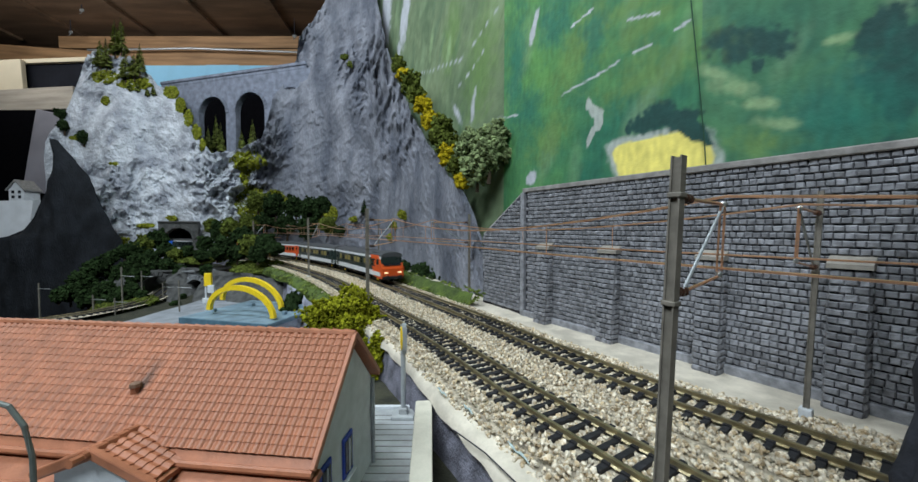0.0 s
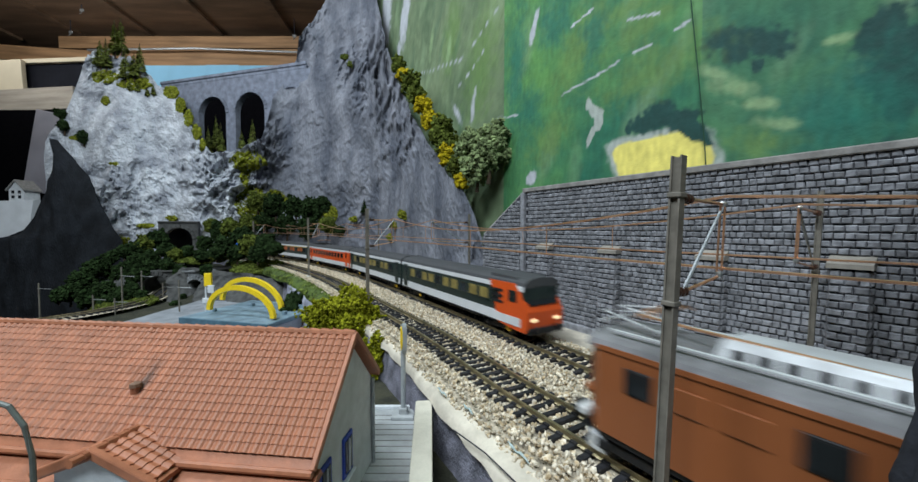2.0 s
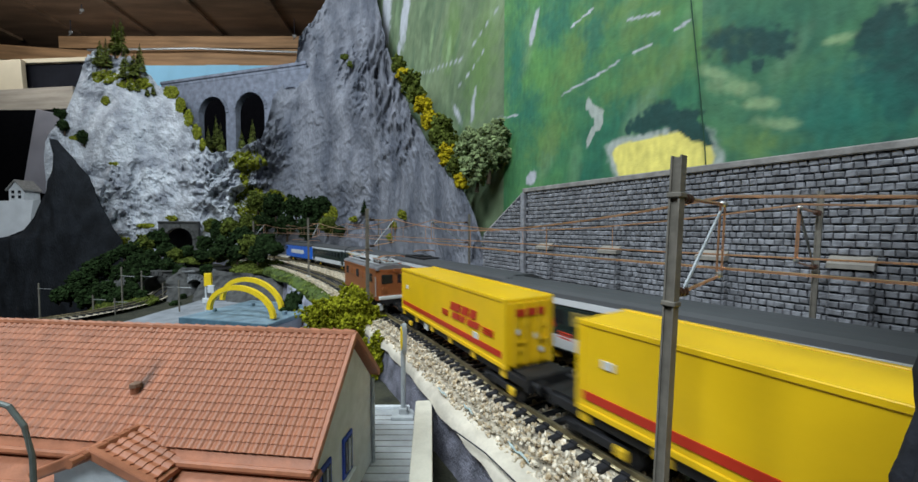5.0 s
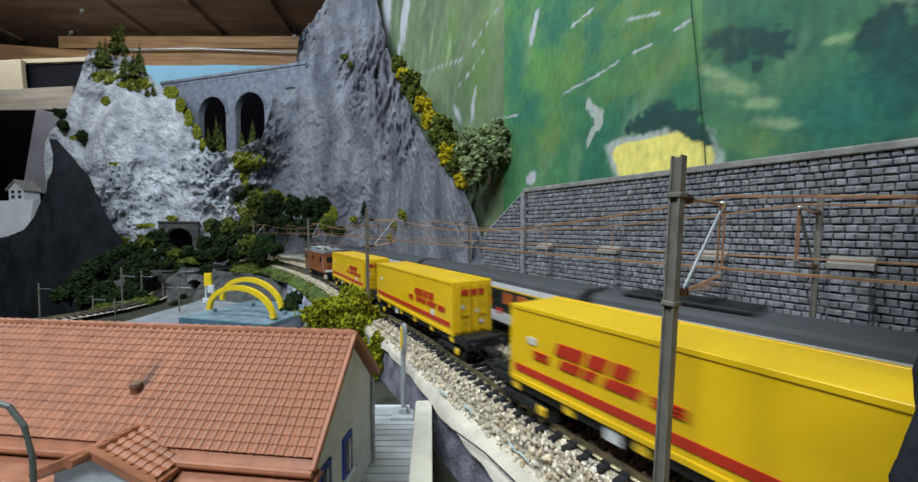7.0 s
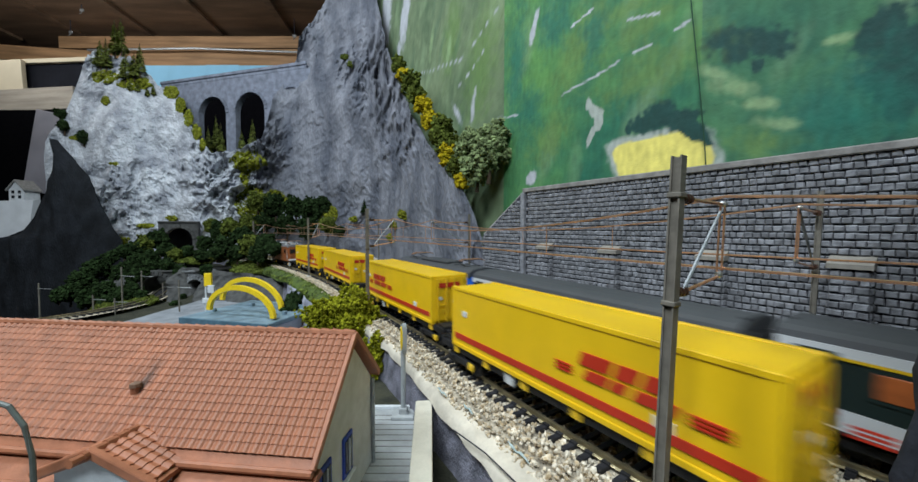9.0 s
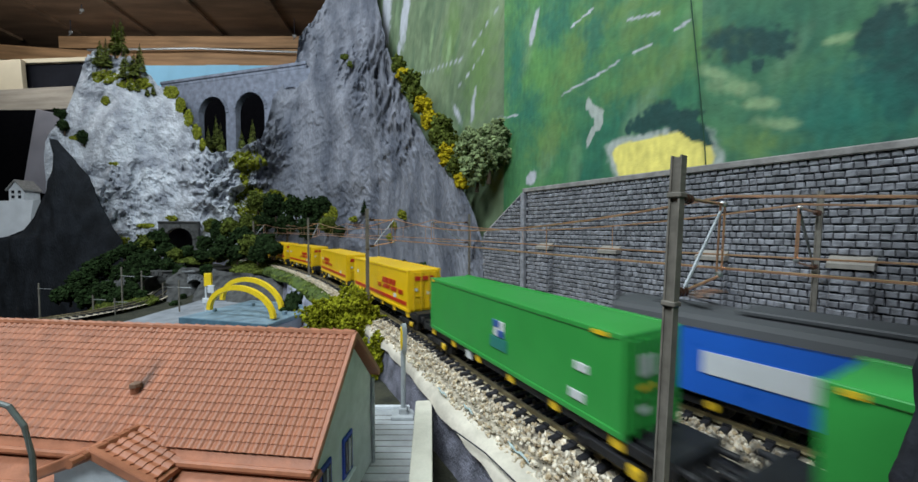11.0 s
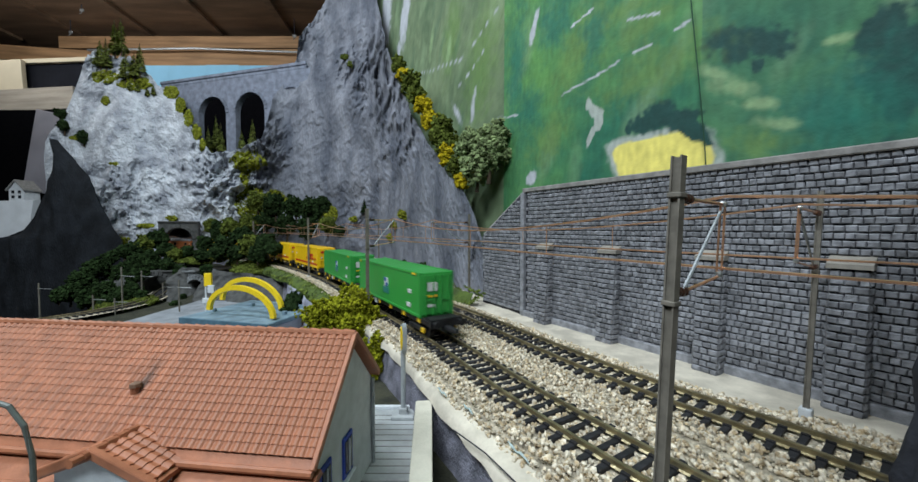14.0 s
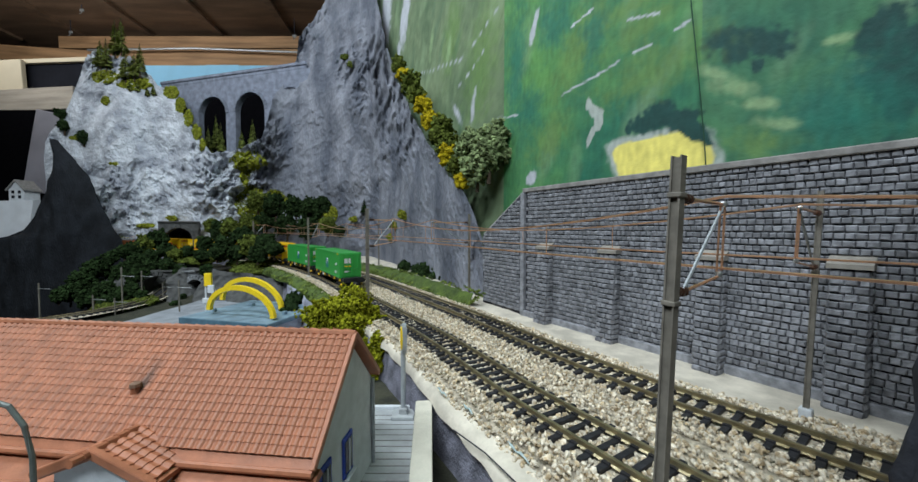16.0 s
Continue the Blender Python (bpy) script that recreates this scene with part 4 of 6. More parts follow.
# ---- tunnel portals ----
def portal(name, c, w, h, turn, m, label):
    t = thing(name, label, "tunnel portal", at=Matrix.Translation(c) @ Matrix.Rotation(radians(turn), 4, "Z"), kind="structure")
    g = arch_bay(-w * .72, 0, h * .55, w, w * 1.44, h * 1.28, 0, .03)
    part("face", g, m, t)
    for k in range(11):
        a = math.pi * (k + .5) / 11
        mm = Matrix.Translation((-math.cos(a) * (w / 2 + .004), -.0015, h * .55 + math.sin(a) * (w / 2 + .004))) @ Matrix.Rotation(a - math.pi / 2, 4, "Y")
        part("arch_stone", Geo().box((0, 0, 0), (w * .15, .005, .009), mm, bev=.001), m, t)
    part("cornice", Geo().box((0, .012, h * 1.28 + .002), (w * 1.46, .032, .004), bev=.001), m, t)
    # the shade deep in the tunnel, put in as a black sheet
    if name != "portal_1":
        part("tunnel_dark", Geo().box((0, .16, h * .5), (w * 1.1, .01, h * 1.2)), BLACK, t)
    return t


PORTAL = mat("grey_portal_stone", (0.075, 0.076, 0.075), 0.9, var=0.4, scale=80)
portal("portal_1", (-0.8174, 1.0550, 0.0107), .066, .066, 24, PORTAL, "dark grey stone tunnel portal under the cliff")
portal("portal_2", (-0.6612, 0.7900, -0.0765), .052, .046, 8, PORTAL, "dark concrete tunnel portal on the lower line")
portal("portal_3", (-0.5557, 0.7600, -0.0718), .036, .045, 0, mat("pale_portal", (.20, .21, .22), .9, var=.3), "pale grey road tunnel portal")


def lower_cliff(u, v):
    x, y = -0.80 + u * 0.55, 0.80 - 0.16 * u
    z = -0.07 + v * (0.052 + 0.014 * math.sin(u * 4))
    if abs(x + 0.655) < 0.042 and z < 0.0:
        y += 0.12
    if abs(x + 0.545) < 0.024 and z < -0.012:
        y += 0.12
    return x, y - 0.016 * noise.ridged_multi_fractal(V3((x * 14, z * 14, 0)), 0.9, 2.1, 5, 1, 2) + 0.05 * v, z


# the dark portal stone puts the shade under the trees into this rock's colour
sheet("lower_rock", lower_cliff, 160, 40, PORTAL, "grey rock face round the lower tunnels, darkened for shade", "rock")

# lower line, road
LOW = Line(spline(np.array([(-.70, .95), (-.655, .80), (-.60, .70), (-.59, .64), (-.60, .58), (-.65, .50), (-.75, .42), (-.86, .36)]))[0], np.array((-.655, .80)))
def ribbon(line, s0, s1, w0, w1, z, name, m, label, category, n=60):
    def fn(u, v):
        x, y, _ = line.at(s0 + (s1 - s0) * u, w0 + (w1 - w0) * v)
        return x, y, z + .0008 * noise.noise((x * 90, y * 90, 0))
    return sheet(name, fn, n, 8, m, label, category)


ribbon(LOW, -.05, .5, -.02, .02, -.060, "lower_bed", BED, "ballast bed of the lower line", "track bed")
low_track = thing("track_3", "brassy rails of the lower single line", "track", kind="structure")
for side in (-1, 1):
    pts = []
    for s in np.linspace(-.1, .5, 60):
        x, y, _ = LOW.at(s, side * .0084)
        pts.append((x, y, -.0563))
    part("rail", Geo().tube(pts, .0009, 5), RAIL, low_track)
sl = Geo().box((0, 0, 0), (.0026, .030, .0018)).mesh("sleeper_low", SLEEPER)
for s in np.arange(-.05, .5, .008):
    x, y, h = LOW.at(s)
    part("sleeper", sl, None, low_track, at=pose(x, y, -.0585, 0, 0, h))
g = Geo().grid(lambda u, v: (-.50 + u * .30, .36 + v * .40 - .02 * u, -.0605 + .0006 * noise.noise((u * 9, v * 9, 0))), 30, 30)
tagged(part("road", g, ASPHALT, smooth=True), "pale grey yard round the flat roofed pavilion", "road", kind="structure")

# ---- flat roofed pavilion with arches ----
PAV = Matrix.Translation((-.266, .476, -.0605)) @ Matrix.Rotation(radians(-15), 4, "Z")
pav = thing("pavilion", "flat roofed pavilion with blue grey weathered roof", "building", at=PAV)
part("wall", Geo().box((0, 0, .013), (.116, .094, .026), bev=.001), HOUSEWALL, pav)
part("roof", Geo().box((0, 0, .0275), (.130, .108, .006), bev=.0012), ROOFBLUE, pav)
part("fascia", Geo().box((0, -.0545, .0265), (.1305, .0022, .0075), bev=.0005), mat("teal_fascia", (.07, .14, .19), .6), pav)
for k in range(5):
    part("window", Geo().box((-.044 + k * .022, -.0475, .012), (.016, .002, .014)), DARKBOARD, pav)
for x, y, s in ((-.03, .02, .006), (.045, .03, .008), (.05, -.01, .005), (-.05, -.02, .004)):
    part("roof_box", Geo().box((x, y, .0325), (s, s, .005), bev=.0006), ROOFBLUE, pav)
for f0, f1, top in (((-0.3160, 0.4550, -0.0240), (-0.2198, 0.4250, -0.0277), (-0.2684, 0.4400, 0.0061)), ((-0.3355, 0.5100, -0.0222), (-0.2346, 0.4750, -0.0285), (-0.2847, 0.4920, 0.0087))):
    f0, f1, top = V3(f0), V3(f1), V3(top)
    mid = (f0 + f1) / 2
    rise = V3((0, 0, top.z - mid.z))
    pts = [mid + (f1 - f0) / 2 * -math.cos(w) + rise * math.sin(w) for w in np.linspace(0, math.pi, 25)]
    g = Geo()
    prof = [(-.0030, -.0022), (.0030, -.0022), (.0030, .0022), (-.0030, .0022)]
    vs, fs = [], []
    out = (f1 - f0).cross(V3((0, 0, 1))).normalized()
    for i, p in enumerate(pts):
        d = (pts[min(i + 1, 24)] - pts[max(i - 1, 0)]).normalized()
        n = d.cross(out).normalized()
        vs += [tuple(p + n * a + out * b) for a, b in prof]
    for i in range(24):
        fs += [(i * 4 + k, i * 4 + (k + 1) % 4, i * 4 + 4 + (k + 1) % 4, i * 4 + 4 + k) for k in range(4)]
    g.add(vs, fs + [(3, 2, 1, 0), (96, 97, 98, 99)])
    tagged(part("roof_arch", g, YELLOW), "plain yellow arch standing on the pavilion roof", "arch", group="pavilion arches")
sign = thing("sign_tower", "white sign post with a yellow board", "sign", at=Matrix.Translation((-0.3819, 0.5500, -0.0437)))
for x in (-.006, .006):
    part("post", Geo().tube([(x, 0, -.02), (x * .8, 0, .035)], .0013, 6), HOUSEWALL, sign)
part("board", Geo().box((-.001, 0, .044), (.011, .004, .020), bev=.0006), YELLOW, sign)
part("white_board", Geo().box((.004, -.001, .030), (.010, .004, .012), bev=.0006), HOUSEWALL, sign)
part("white_board", Geo().box((-.002, -.001, .012), (.014, .004, .008), bev=.0006), HOUSEWALL, sign)

# retaining wall below the main line, pale lilac
def lilac(u, v):
    s = 0.60 + u * 0.32
    x, y, _ = TRACK_A.at(s, -0.049 - 0.008 * v + .002 * noise.noise((s * 40, v * 5, 0)))
    return x, y, -0.066 + 0.052 * (1 - v) + .001 * noise.noise((s * 90, v * 9, 1))


sheet("lilac_wall", lilac, 90, 20, mat("lilac_plaster", (.36, .37, .46), .9, var=.4, scale=60, fine=300, bump=.8, depth=.001), "pale lilac rendered bank above the yard", "wall")

# ---- masts and overhead line ----
GALVM = mat("dull_steel", (.36, .39, .41), .5, .4, var=.2)
def mast(x, y, top, turn, w=.0026, base=-.006):
    m = thing("catenary_mast", "grey brown steel catenary mast", "mast", at=pose(x, y, base, 0, 0, turn), group="catenary masts")
    h = top - base
    for y in (-1, 1):
        part("flange", Geo().box((0, y * w * .42, h / 2), (w, w * .16, h)), MAST, m)
    part("web", Geo().box((0, 0, h / 2), (w * .5, w * .7, h - .0006)), MAST, m)
    part("foot", Geo().box((0, 0, .0012), (w * 2.2, w * 2.2, .006), bev=.0004), HOUSEWALL, m)
    for z in (h - .0095, h - .036):
        part("band", Geo().box((0, 0, z), (w * 1.25, w * 1.3, .0012), bev=.0002), MAST, m)
    return m, h


def bracket(m, h, reach, side, turn_pt=None):
    """Two brown insulators, a steel stay and a clamp, on the side of the track."""
    for z in (h - .0100, h - .0335):
        g = Geo()
        for k in range(5):
            g.tube([(side * (.0024 + k * .0009), 0, z), (side * (.0029 + k * .0009), 0, z)], .0013 if k % 2 == 0 else .0010, 8)
        part("insulator", g, BROWNCLAY, m)
    part("stay", Geo().tube([(side * .006, 0, h - .033), (side * reach, 0, h - .0105)], .00045, 6), GALVM, m)
    part("top_arm", Geo().tube([(side * .006, 0, h - .0100), (side * reach, 0, h - .0100)], .0005, 6), COPPER, m)
    part("clamp", Geo().box((side * reach, 0, h - .0100), (.0022, .0018, .0014), bev=.0004), STEEL, m)
    part("steady_clamp", Geo().box((side * reach, 0, h - .0300), (.0024, .0014, .0016), bev=.0004), STEEL, m)
    part("dropper_loop", Geo().tube([(side * (reach - .0016), 0, h - .010), (side * (reach - .0018), 0, h - .029), (side * (reach + .0016), 0, h - .029), (side * (reach + .0014), 0, h - .010)], .0003, 5), COPPER, m)
    part("registration_arm", Geo().tube([(side * .006, 0, h - .0335), (side * reach, 0, h - .0305)], .0004, 6), COPPER, m)


def near_s(line, x, y):
    return float(line.s[np.argmin(((line.p - np.array((x, y))) ** 2).sum(1))])


def overhead(line, masts, tops):
    """Messenger and contact wire over a track, sagging from mast to mast, with droppers."""
    w = thing("overhead_wire", "copper catenary wires above the track", "wire", group="overhead wires")
    ss = [near_s(line, x, y) for x, y in masts]
    for a, b in zip(ss, ss[1:]):
        mes, con = [], []
        for k in range(13):
            t = k / 12
            x, y, _ = line.at(a + (b - a) * t)
            mes.append((x, y, tops - .042 * t * (1 - t)))
            con.append((x, y, tops - .0205))
        part("messenger_wire", Geo().tube(mes, .00042, 5), COPPER, w)
        part("contact_wire", Geo().tube(con, .00042, 5), COPPER, w)
        for k in (3, 6, 9):
            part("dropper", Geo().tube([mes[k], con[k]], .00022, 4), COPPER, w)


def lean_mast(m, x, y, top, deg):
    """A mast a little out of plumb, its head in place."""
    m.matrix_basis = Matrix.Translation((x, y, top)) @ Matrix.Rotation(radians(deg), 4, "Y") @ Matrix.Translation((-x, -y, -top)) @ m.matrix_basis


ma, mb = [(.31, -.34), (.0534, .0885), (-.083, .327), (-.255, .612), (-.50, .88)], [(.41, -.28), (.1595, .160), (.012, .425), (-.16, .72), (-.42, .98)]
for i, (x, y) in enumerate(ma):
    s = near_s(TRACK_A, x, y)
    tx, ty, hd = TRACK_A.at(s)
    m, h = mast(x, y, .0965, hd - 90)
    if i == 1:
        lean_mast(m, x, y, .0965, 2.0)
    bracket(m, h, math.hypot(tx - x, ty - y), 1)
for i, (x, y) in enumerate(mb):
    s = near_s(TRACK_B, x, y)
    tx, ty, hd = TRACK_B.at(s)
    m, h = mast(x, y, .0955, hd - 90, w=.0021)
    if i == 1:
        lean_mast(m, x, y, .0955, 2.0)
    bracket(m, h, math.hypot(tx - x, ty - y), -1)
overhead(TRACK_A, ma, .0880)
overhead(TRACK_B, mb, .0880)
for c, hgt in (((-0.7005, 0.6000, -0.0627), .05), ((-0.5805, 0.6200, -0.0725), .085), ((-0.6168, 0.7000, -0.0634), .06), ((-0.6109, 0.6000, -0.0726), .04), ((-0.5747, 0.6000, -0.0726), .035), ((-0.5923, 0.7200, -0.0710), .04), ((-0.4670, 0.6000, -0.0726), .065)):
    m = thing("lower_mast", "slim dark mast beside the lower line", "mast", at=Matrix.Translation(c), group="lower line masts")
    part("post", Geo().tube([(0, 0, -.02), (0, 0, hgt)], .0012, 6), MAST, m)
    part("arm", Geo().tube([(-.002, 0, hgt * .82), (.022, 0, hgt * .80)], .0006, 5), STEEL, m)

# ---- yard, signal, parapet ----
g = Geo().box((-.060, .150, -.0330), (.080, .128, .006), bev=.0006)
pave = tagged(part("pavement", g, YARD), "pale grey paved yard beside the house", "pavement", kind="structure")
for k in range(24):
    part("paving_joint", Geo().box((-.060, .092 + k * .005, -.03005), (.078, .0003, .0006)), CAP, pave)
g = Geo().box((-.044, .2150, -.0300), (.052, .0022, .0040), bev=.0005)
tagged(part("kerb", g, HOUSEWALL), "white kerb at the yard's end", "kerb", kind="structure")
par = thing("parapet", "cream concrete parapet wall along the yard", "wall", at=pose(-.0158, .1530, -.0300, 0, 0, 4.5), kind="structure")
part("wall", Geo().box((0, 0, .0082), (.0080, .068, .0165), top=(.85, 1)), CREAM, par)
part("cap", Geo().box((0, 0, .0172), (.0086, .070, .0020), bev=.0005), CREAM, par)
sig = thing("signal", "pale grey rail signal with oval backplate", "signal", at=Matrix.Translation((-.0322, .2060, -.0300)))
GALV = mat("galvanised_grey", (.40, .43, .45), .5, .3, var=.15)
part("base_plate", Geo().box((0, 0, .0010), (.013, .010, .0020), bev=.0004), YARD, sig)
part("foot", Geo().box((0, 0, .003), (.005, .004, .005), bev=.0006), YARD, sig)
part("pole", Geo().tube([(0, 0, .002), (0, 0, .0535)], .0014, 8), GALV, sig)
oval = [(math.cos(w) * .0026, .0465 + math.sin(w) * .0085) for w in np.linspace(0, 6.283, 20, endpoint=False)]
part("backplate", Geo().prism(oval, -.0012, .0012, "y", Matrix.Rotation(radians(-68), 4, "Z") @ Matrix.Translation((.0024, 0, 0))), GALV, sig)
part("yellow_face", Geo().prism([(x * .7, .0465 + (z - .0465) * .8) for x, z in oval], -.0018, -.0012, "y", Matrix.Rotation(radians(-68), 4, "Z") @ Matrix.Translation((.0024, 0, 0))), YELLOW, sig)

# cable lying on the plaster rim
g = Geo().tube([(-0.0022, 0.1491, -0.0058), (0.0101, 0.1333, -0.0058), (0.0188, 0.1179, -0.0058), (0.0214, 0.1111, -0.0058)], .0003, 5)
tagged(part("cable", g, MORTAR), "thin dark cable lying on the plaster", "cable")
for i, (c, w) in enumerate((((-0.0086, 0.1794, -0.0050), .010), ((0.0218, 0.1303, -0.0050), .012), ((0.0043, 0.1621, -0.0050), .008))):
    pts = [(c[0] + w * (k / 5 - .5) * .5, c[1] - w * (k / 5 - .5), c[2] + .0016 + .0006 * math.sin(k * 2 + i)) for k in range(6)]
    tagged(part("glue_drip", Geo().tube(pts, [.0002, .0006, .0003, .0006, .0004, .0002], 6), mat("dried_glue", (.42, .52, .52), .2, var=.2), smooth=True), "dried pale blue glue strand on the ballast", "glue", group="glue strands")

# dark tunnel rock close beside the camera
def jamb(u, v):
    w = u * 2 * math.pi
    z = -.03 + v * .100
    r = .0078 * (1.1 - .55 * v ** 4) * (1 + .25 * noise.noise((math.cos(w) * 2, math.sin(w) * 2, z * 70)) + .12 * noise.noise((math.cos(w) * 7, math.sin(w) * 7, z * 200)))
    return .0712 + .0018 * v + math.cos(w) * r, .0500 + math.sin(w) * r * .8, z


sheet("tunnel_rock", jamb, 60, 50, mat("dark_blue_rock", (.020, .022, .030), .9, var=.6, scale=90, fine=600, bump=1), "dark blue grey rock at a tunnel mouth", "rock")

# unseen roof over both tracks behind that rock, added to shade the wall
def hood(u, v):
    x, y = .077 + u * .130 + v * .24, .055 + u * .098 - v * .42
    return x, y, .106 + .008 * noise.noise((x * 20, y * 20, 0)) - .006 * u


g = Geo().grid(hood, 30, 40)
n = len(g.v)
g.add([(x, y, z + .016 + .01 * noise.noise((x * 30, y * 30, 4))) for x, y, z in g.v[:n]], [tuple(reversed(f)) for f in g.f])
tagged(part("tunnel_roof", g, bpy.data.materials["dark_blue_rock"], smooth=True), "dark blue grey rock slab out of view, added for shade", "rock", kind="structure")

# ---- station house ----
HOUSE_M = Matrix.Translation((-0.0410, 0.1425, -0.0308)) @ Matrix.Rotation(radians(173.4), 4, "Z") @ Matrix.Scale(0.75, 4)
house = thing("station_house", "long white station house with terracotta tiled roof", "house", at=HOUSE_M)
HL, HW, EAVE, RIDGE = 0.255, 0.0900, 0.0468, 0.0900
FARY = 0.0350
FARZ = RIDGE - FARY * (RIDGE - EAVE) / (HW / 2)
g = Geo().prism([(-FARY + .005, 0), (HW / 2 - .007, 0), (HW / 2 - .007, EAVE), (0, RIDGE - .004), (-FARY + .005, FARZ - .001)], 0.0032, HL - .004, "x")
part("wall", g, HOUSEWALL, house)
roof = part("roof", Geo().prism([(-FARY, FARZ), (0, RIDGE), (HW / 2, EAVE), (HW / 2, EAVE - .002), (0, RIDGE - .0025), (-FARY, FARZ - .002)], 0, HL, "x"), TILE, house)
for side, ey, ez in ((-1, FARY, FARZ), (1, HW / 2, EAVE)):
    sl = math.hypot(ey, RIDGE - ez)
    ang = math.atan2(RIDGE - ez, ey)
    g = Geo().box((0, 0, 0), (.0022, sl + .001, .0030), bev=.0004)
    part("barge_board", g, TILE, house, at=Matrix.Translation((.0002, side * ey / 2, (ez + RIDGE) / 2 + .0002)) @ Matrix.Rotation(-side * ang, 4, "X"))
    part("gutter", Geo().tube([(0, side * (ey + .0008), ez - .0012), (HL, side * (ey + .0008), ez - .0012)], .0016, 8), TILE, house)
    part("downpipe", Geo().tube([(.0020, side * (ey - .0050), ez - .002), (.0020, side * (ey - .0050), 0)], .0012, 8), mat("zinc_pipe", (.35, .38, .40), .5, .4), house)


def window(parent, m, w, h, col=None):
    wi = part("window", Geo().box((0, 0, 0), (w, .0012, h), bev=.0002), BLUE, parent, at=m)
    part("pane", Geo().box((0, -.0006, 0), (w * .72, .0008, h * .78)), mat("dark_pane", (.02, .025, .04), .1, var=.2) if "dark_pane" not in bpy.data.materials else bpy.data.materials["dark_pane"], wi)
    part("mullion", Geo().box((0, -.0012, 0), (w * .07, .0006, h * .78)), HOUSEWALL, wi)
    part("sill", Geo().box((0, -.0012, -h / 2 - .0008), (w * 1.15, .003, .0012), bev=.0002), HOUSEWALL, wi)
    return wi


GABLE = Matrix.Rotation(radians(-90), 4, "Z")
for y in (.006, .030):
    window(house, Matrix.Translation((.0027, y, .029)) @ GABLE, .011, .021)
BACKSIDE = Matrix.Rotation(radians(180), 4, "Z")
for k in range(7):
    window(house, Matrix.Translation((.030 + k * .034, HW / 2 - .0065, .030)) @ BACKSIDE, .011, .021)
# cross gable over the entrance, with its own little roof
CX, CW, CR, CE = 0.0863, 0.054, 0.0562, 0.0448
wing = part("cross_gable", Geo().prism([(CX - CW / 2 + .004, 0), (CX + CW / 2 - .004, 0), (CX + CW / 2 - .004, CE), (CX, CR - .002), (CX - CW / 2 + .004, CE)], .030, HW / 2 + .010, "y"), HOUSEWALL, house)
part("gable_roof", Geo().prism([(CX - CW / 2, CE), (CX, CR), (CX + CW / 2, CE), (CX + CW / 2, CE - .002), (CX, CR - .0025), (CX - CW / 2, CE - .002)], .034, HW / 2 + .014, "y"), TILE, wing)
for side in (-1, 1):
    an = math.atan2(CR - CE, CW / 2)
    part("verge", Geo().box((0, 0, 0), (math.hypot(CW / 2, CR - CE) + .002, .0026, .0040), bev=.0005), TILE, wing, at=Matrix.Translation((CX + side * CW / 4, HW / 2 + .0138, (CR + CE) / 2 + .0006)) @ Matrix.Rotation(side * an, 4, "Y"))
part("awning", Geo().box((CX + .004, HW / 2 + .021, .0375), (.056, .022, .0022), Matrix.Rotation(radians(0), 4, "X"), bev=.0006), YARD, wing)
chim = part("chimney", Geo().tube([(0, 0, -.004), (0, 0, .0035)], [.0022, .0022], 8), TILE, house, "small terracotta chimney pot with a cap", at=Matrix.Translation((.1020, .0265, RIDGE - .0265 * (RIDGE - EAVE) / (HW / 2) + .0005)))
part("cap", Geo().tube([(0, 0, .0035), (0, 0, .0052), (0, 0, .0060)], [.0027, .0024, .0006], 8), mat("grey_cap", (.2, .12, .08), .8), chim)


def paint_shadow(m, a, b, width):
    """Paints a cast shadow into a material's colour, from a to b, fading out along its way."""
    nt = m.node_tree
    N, L = nt.nodes, nt.links
    d = b - a

    def vec(op, p, q=None, scale=None):
        n = N.new("ShaderNodeVectorMath")
        n.operation = op
        for i, w in enumerate((p, q)):
            if isinstance(w, Vector):
                n.inputs[i].default_value = w
            elif w is not None:
                L.new(w, n.inputs[i])
        if scale is not None:
            L.new(scale, n.inputs["Scale"])
        return n.outputs["Value" if op in ("DOT_PRODUCT", "LENGTH") else "Vector"]

    def fade(v, lo, hi):
        n = N.new("ShaderNodeMapRange")
        n.interpolation_type = "SMOOTHSTEP"
        n.inputs[1].default_value, n.inputs[2].default_value = lo, hi
        L.new(v, n.inputs[0])
        return n.outputs[0]

    def times(p, q):
        n = N.new("ShaderNodeMath")
        n.operation = "MULTIPLY"
        L.new(p, n.inputs[0])
        L.new(q, n.inputs[1])
        return n.outputs[0]

    rel = vec("SUBTRACT", N.new("ShaderNodeNewGeometry").outputs["Position"], a)
    t = vec("DOT_PRODUCT", rel, d / d.length_squared)
    off = vec("LENGTH", vec("SUBTRACT", rel, vec("SCALE", d, None, t)))
    grain = N.new("ShaderNodeTexNoise")
    grain.inputs["Scale"].default_value = 500
    mask = times(times(fade(off, width, width * .2), times(fade(t, 1.1, .3), fade(t, -.08, .06))), fade(grain.outputs["Fac"], .30, .60))
    base_in = m.node_tree.nodes["Principled BSDF"].inputs["Base Color"]
    mix = N.new("ShaderNodeMix")
    mix.data_type = "RGBA"
    L.new(mask, mix.inputs[0])
    L.new(base_in.links[0].from_socket, mix.inputs[6])
    mix.inputs[7].default_value = (.035, .028, .024, 1)
    L.new(mix.outputs[2], base_in)


def roof_at(x, y):
    return HOUSE_M @ Vector((x, y, RIDGE - y * (RIDGE - EAVE) / (HW / 2)))


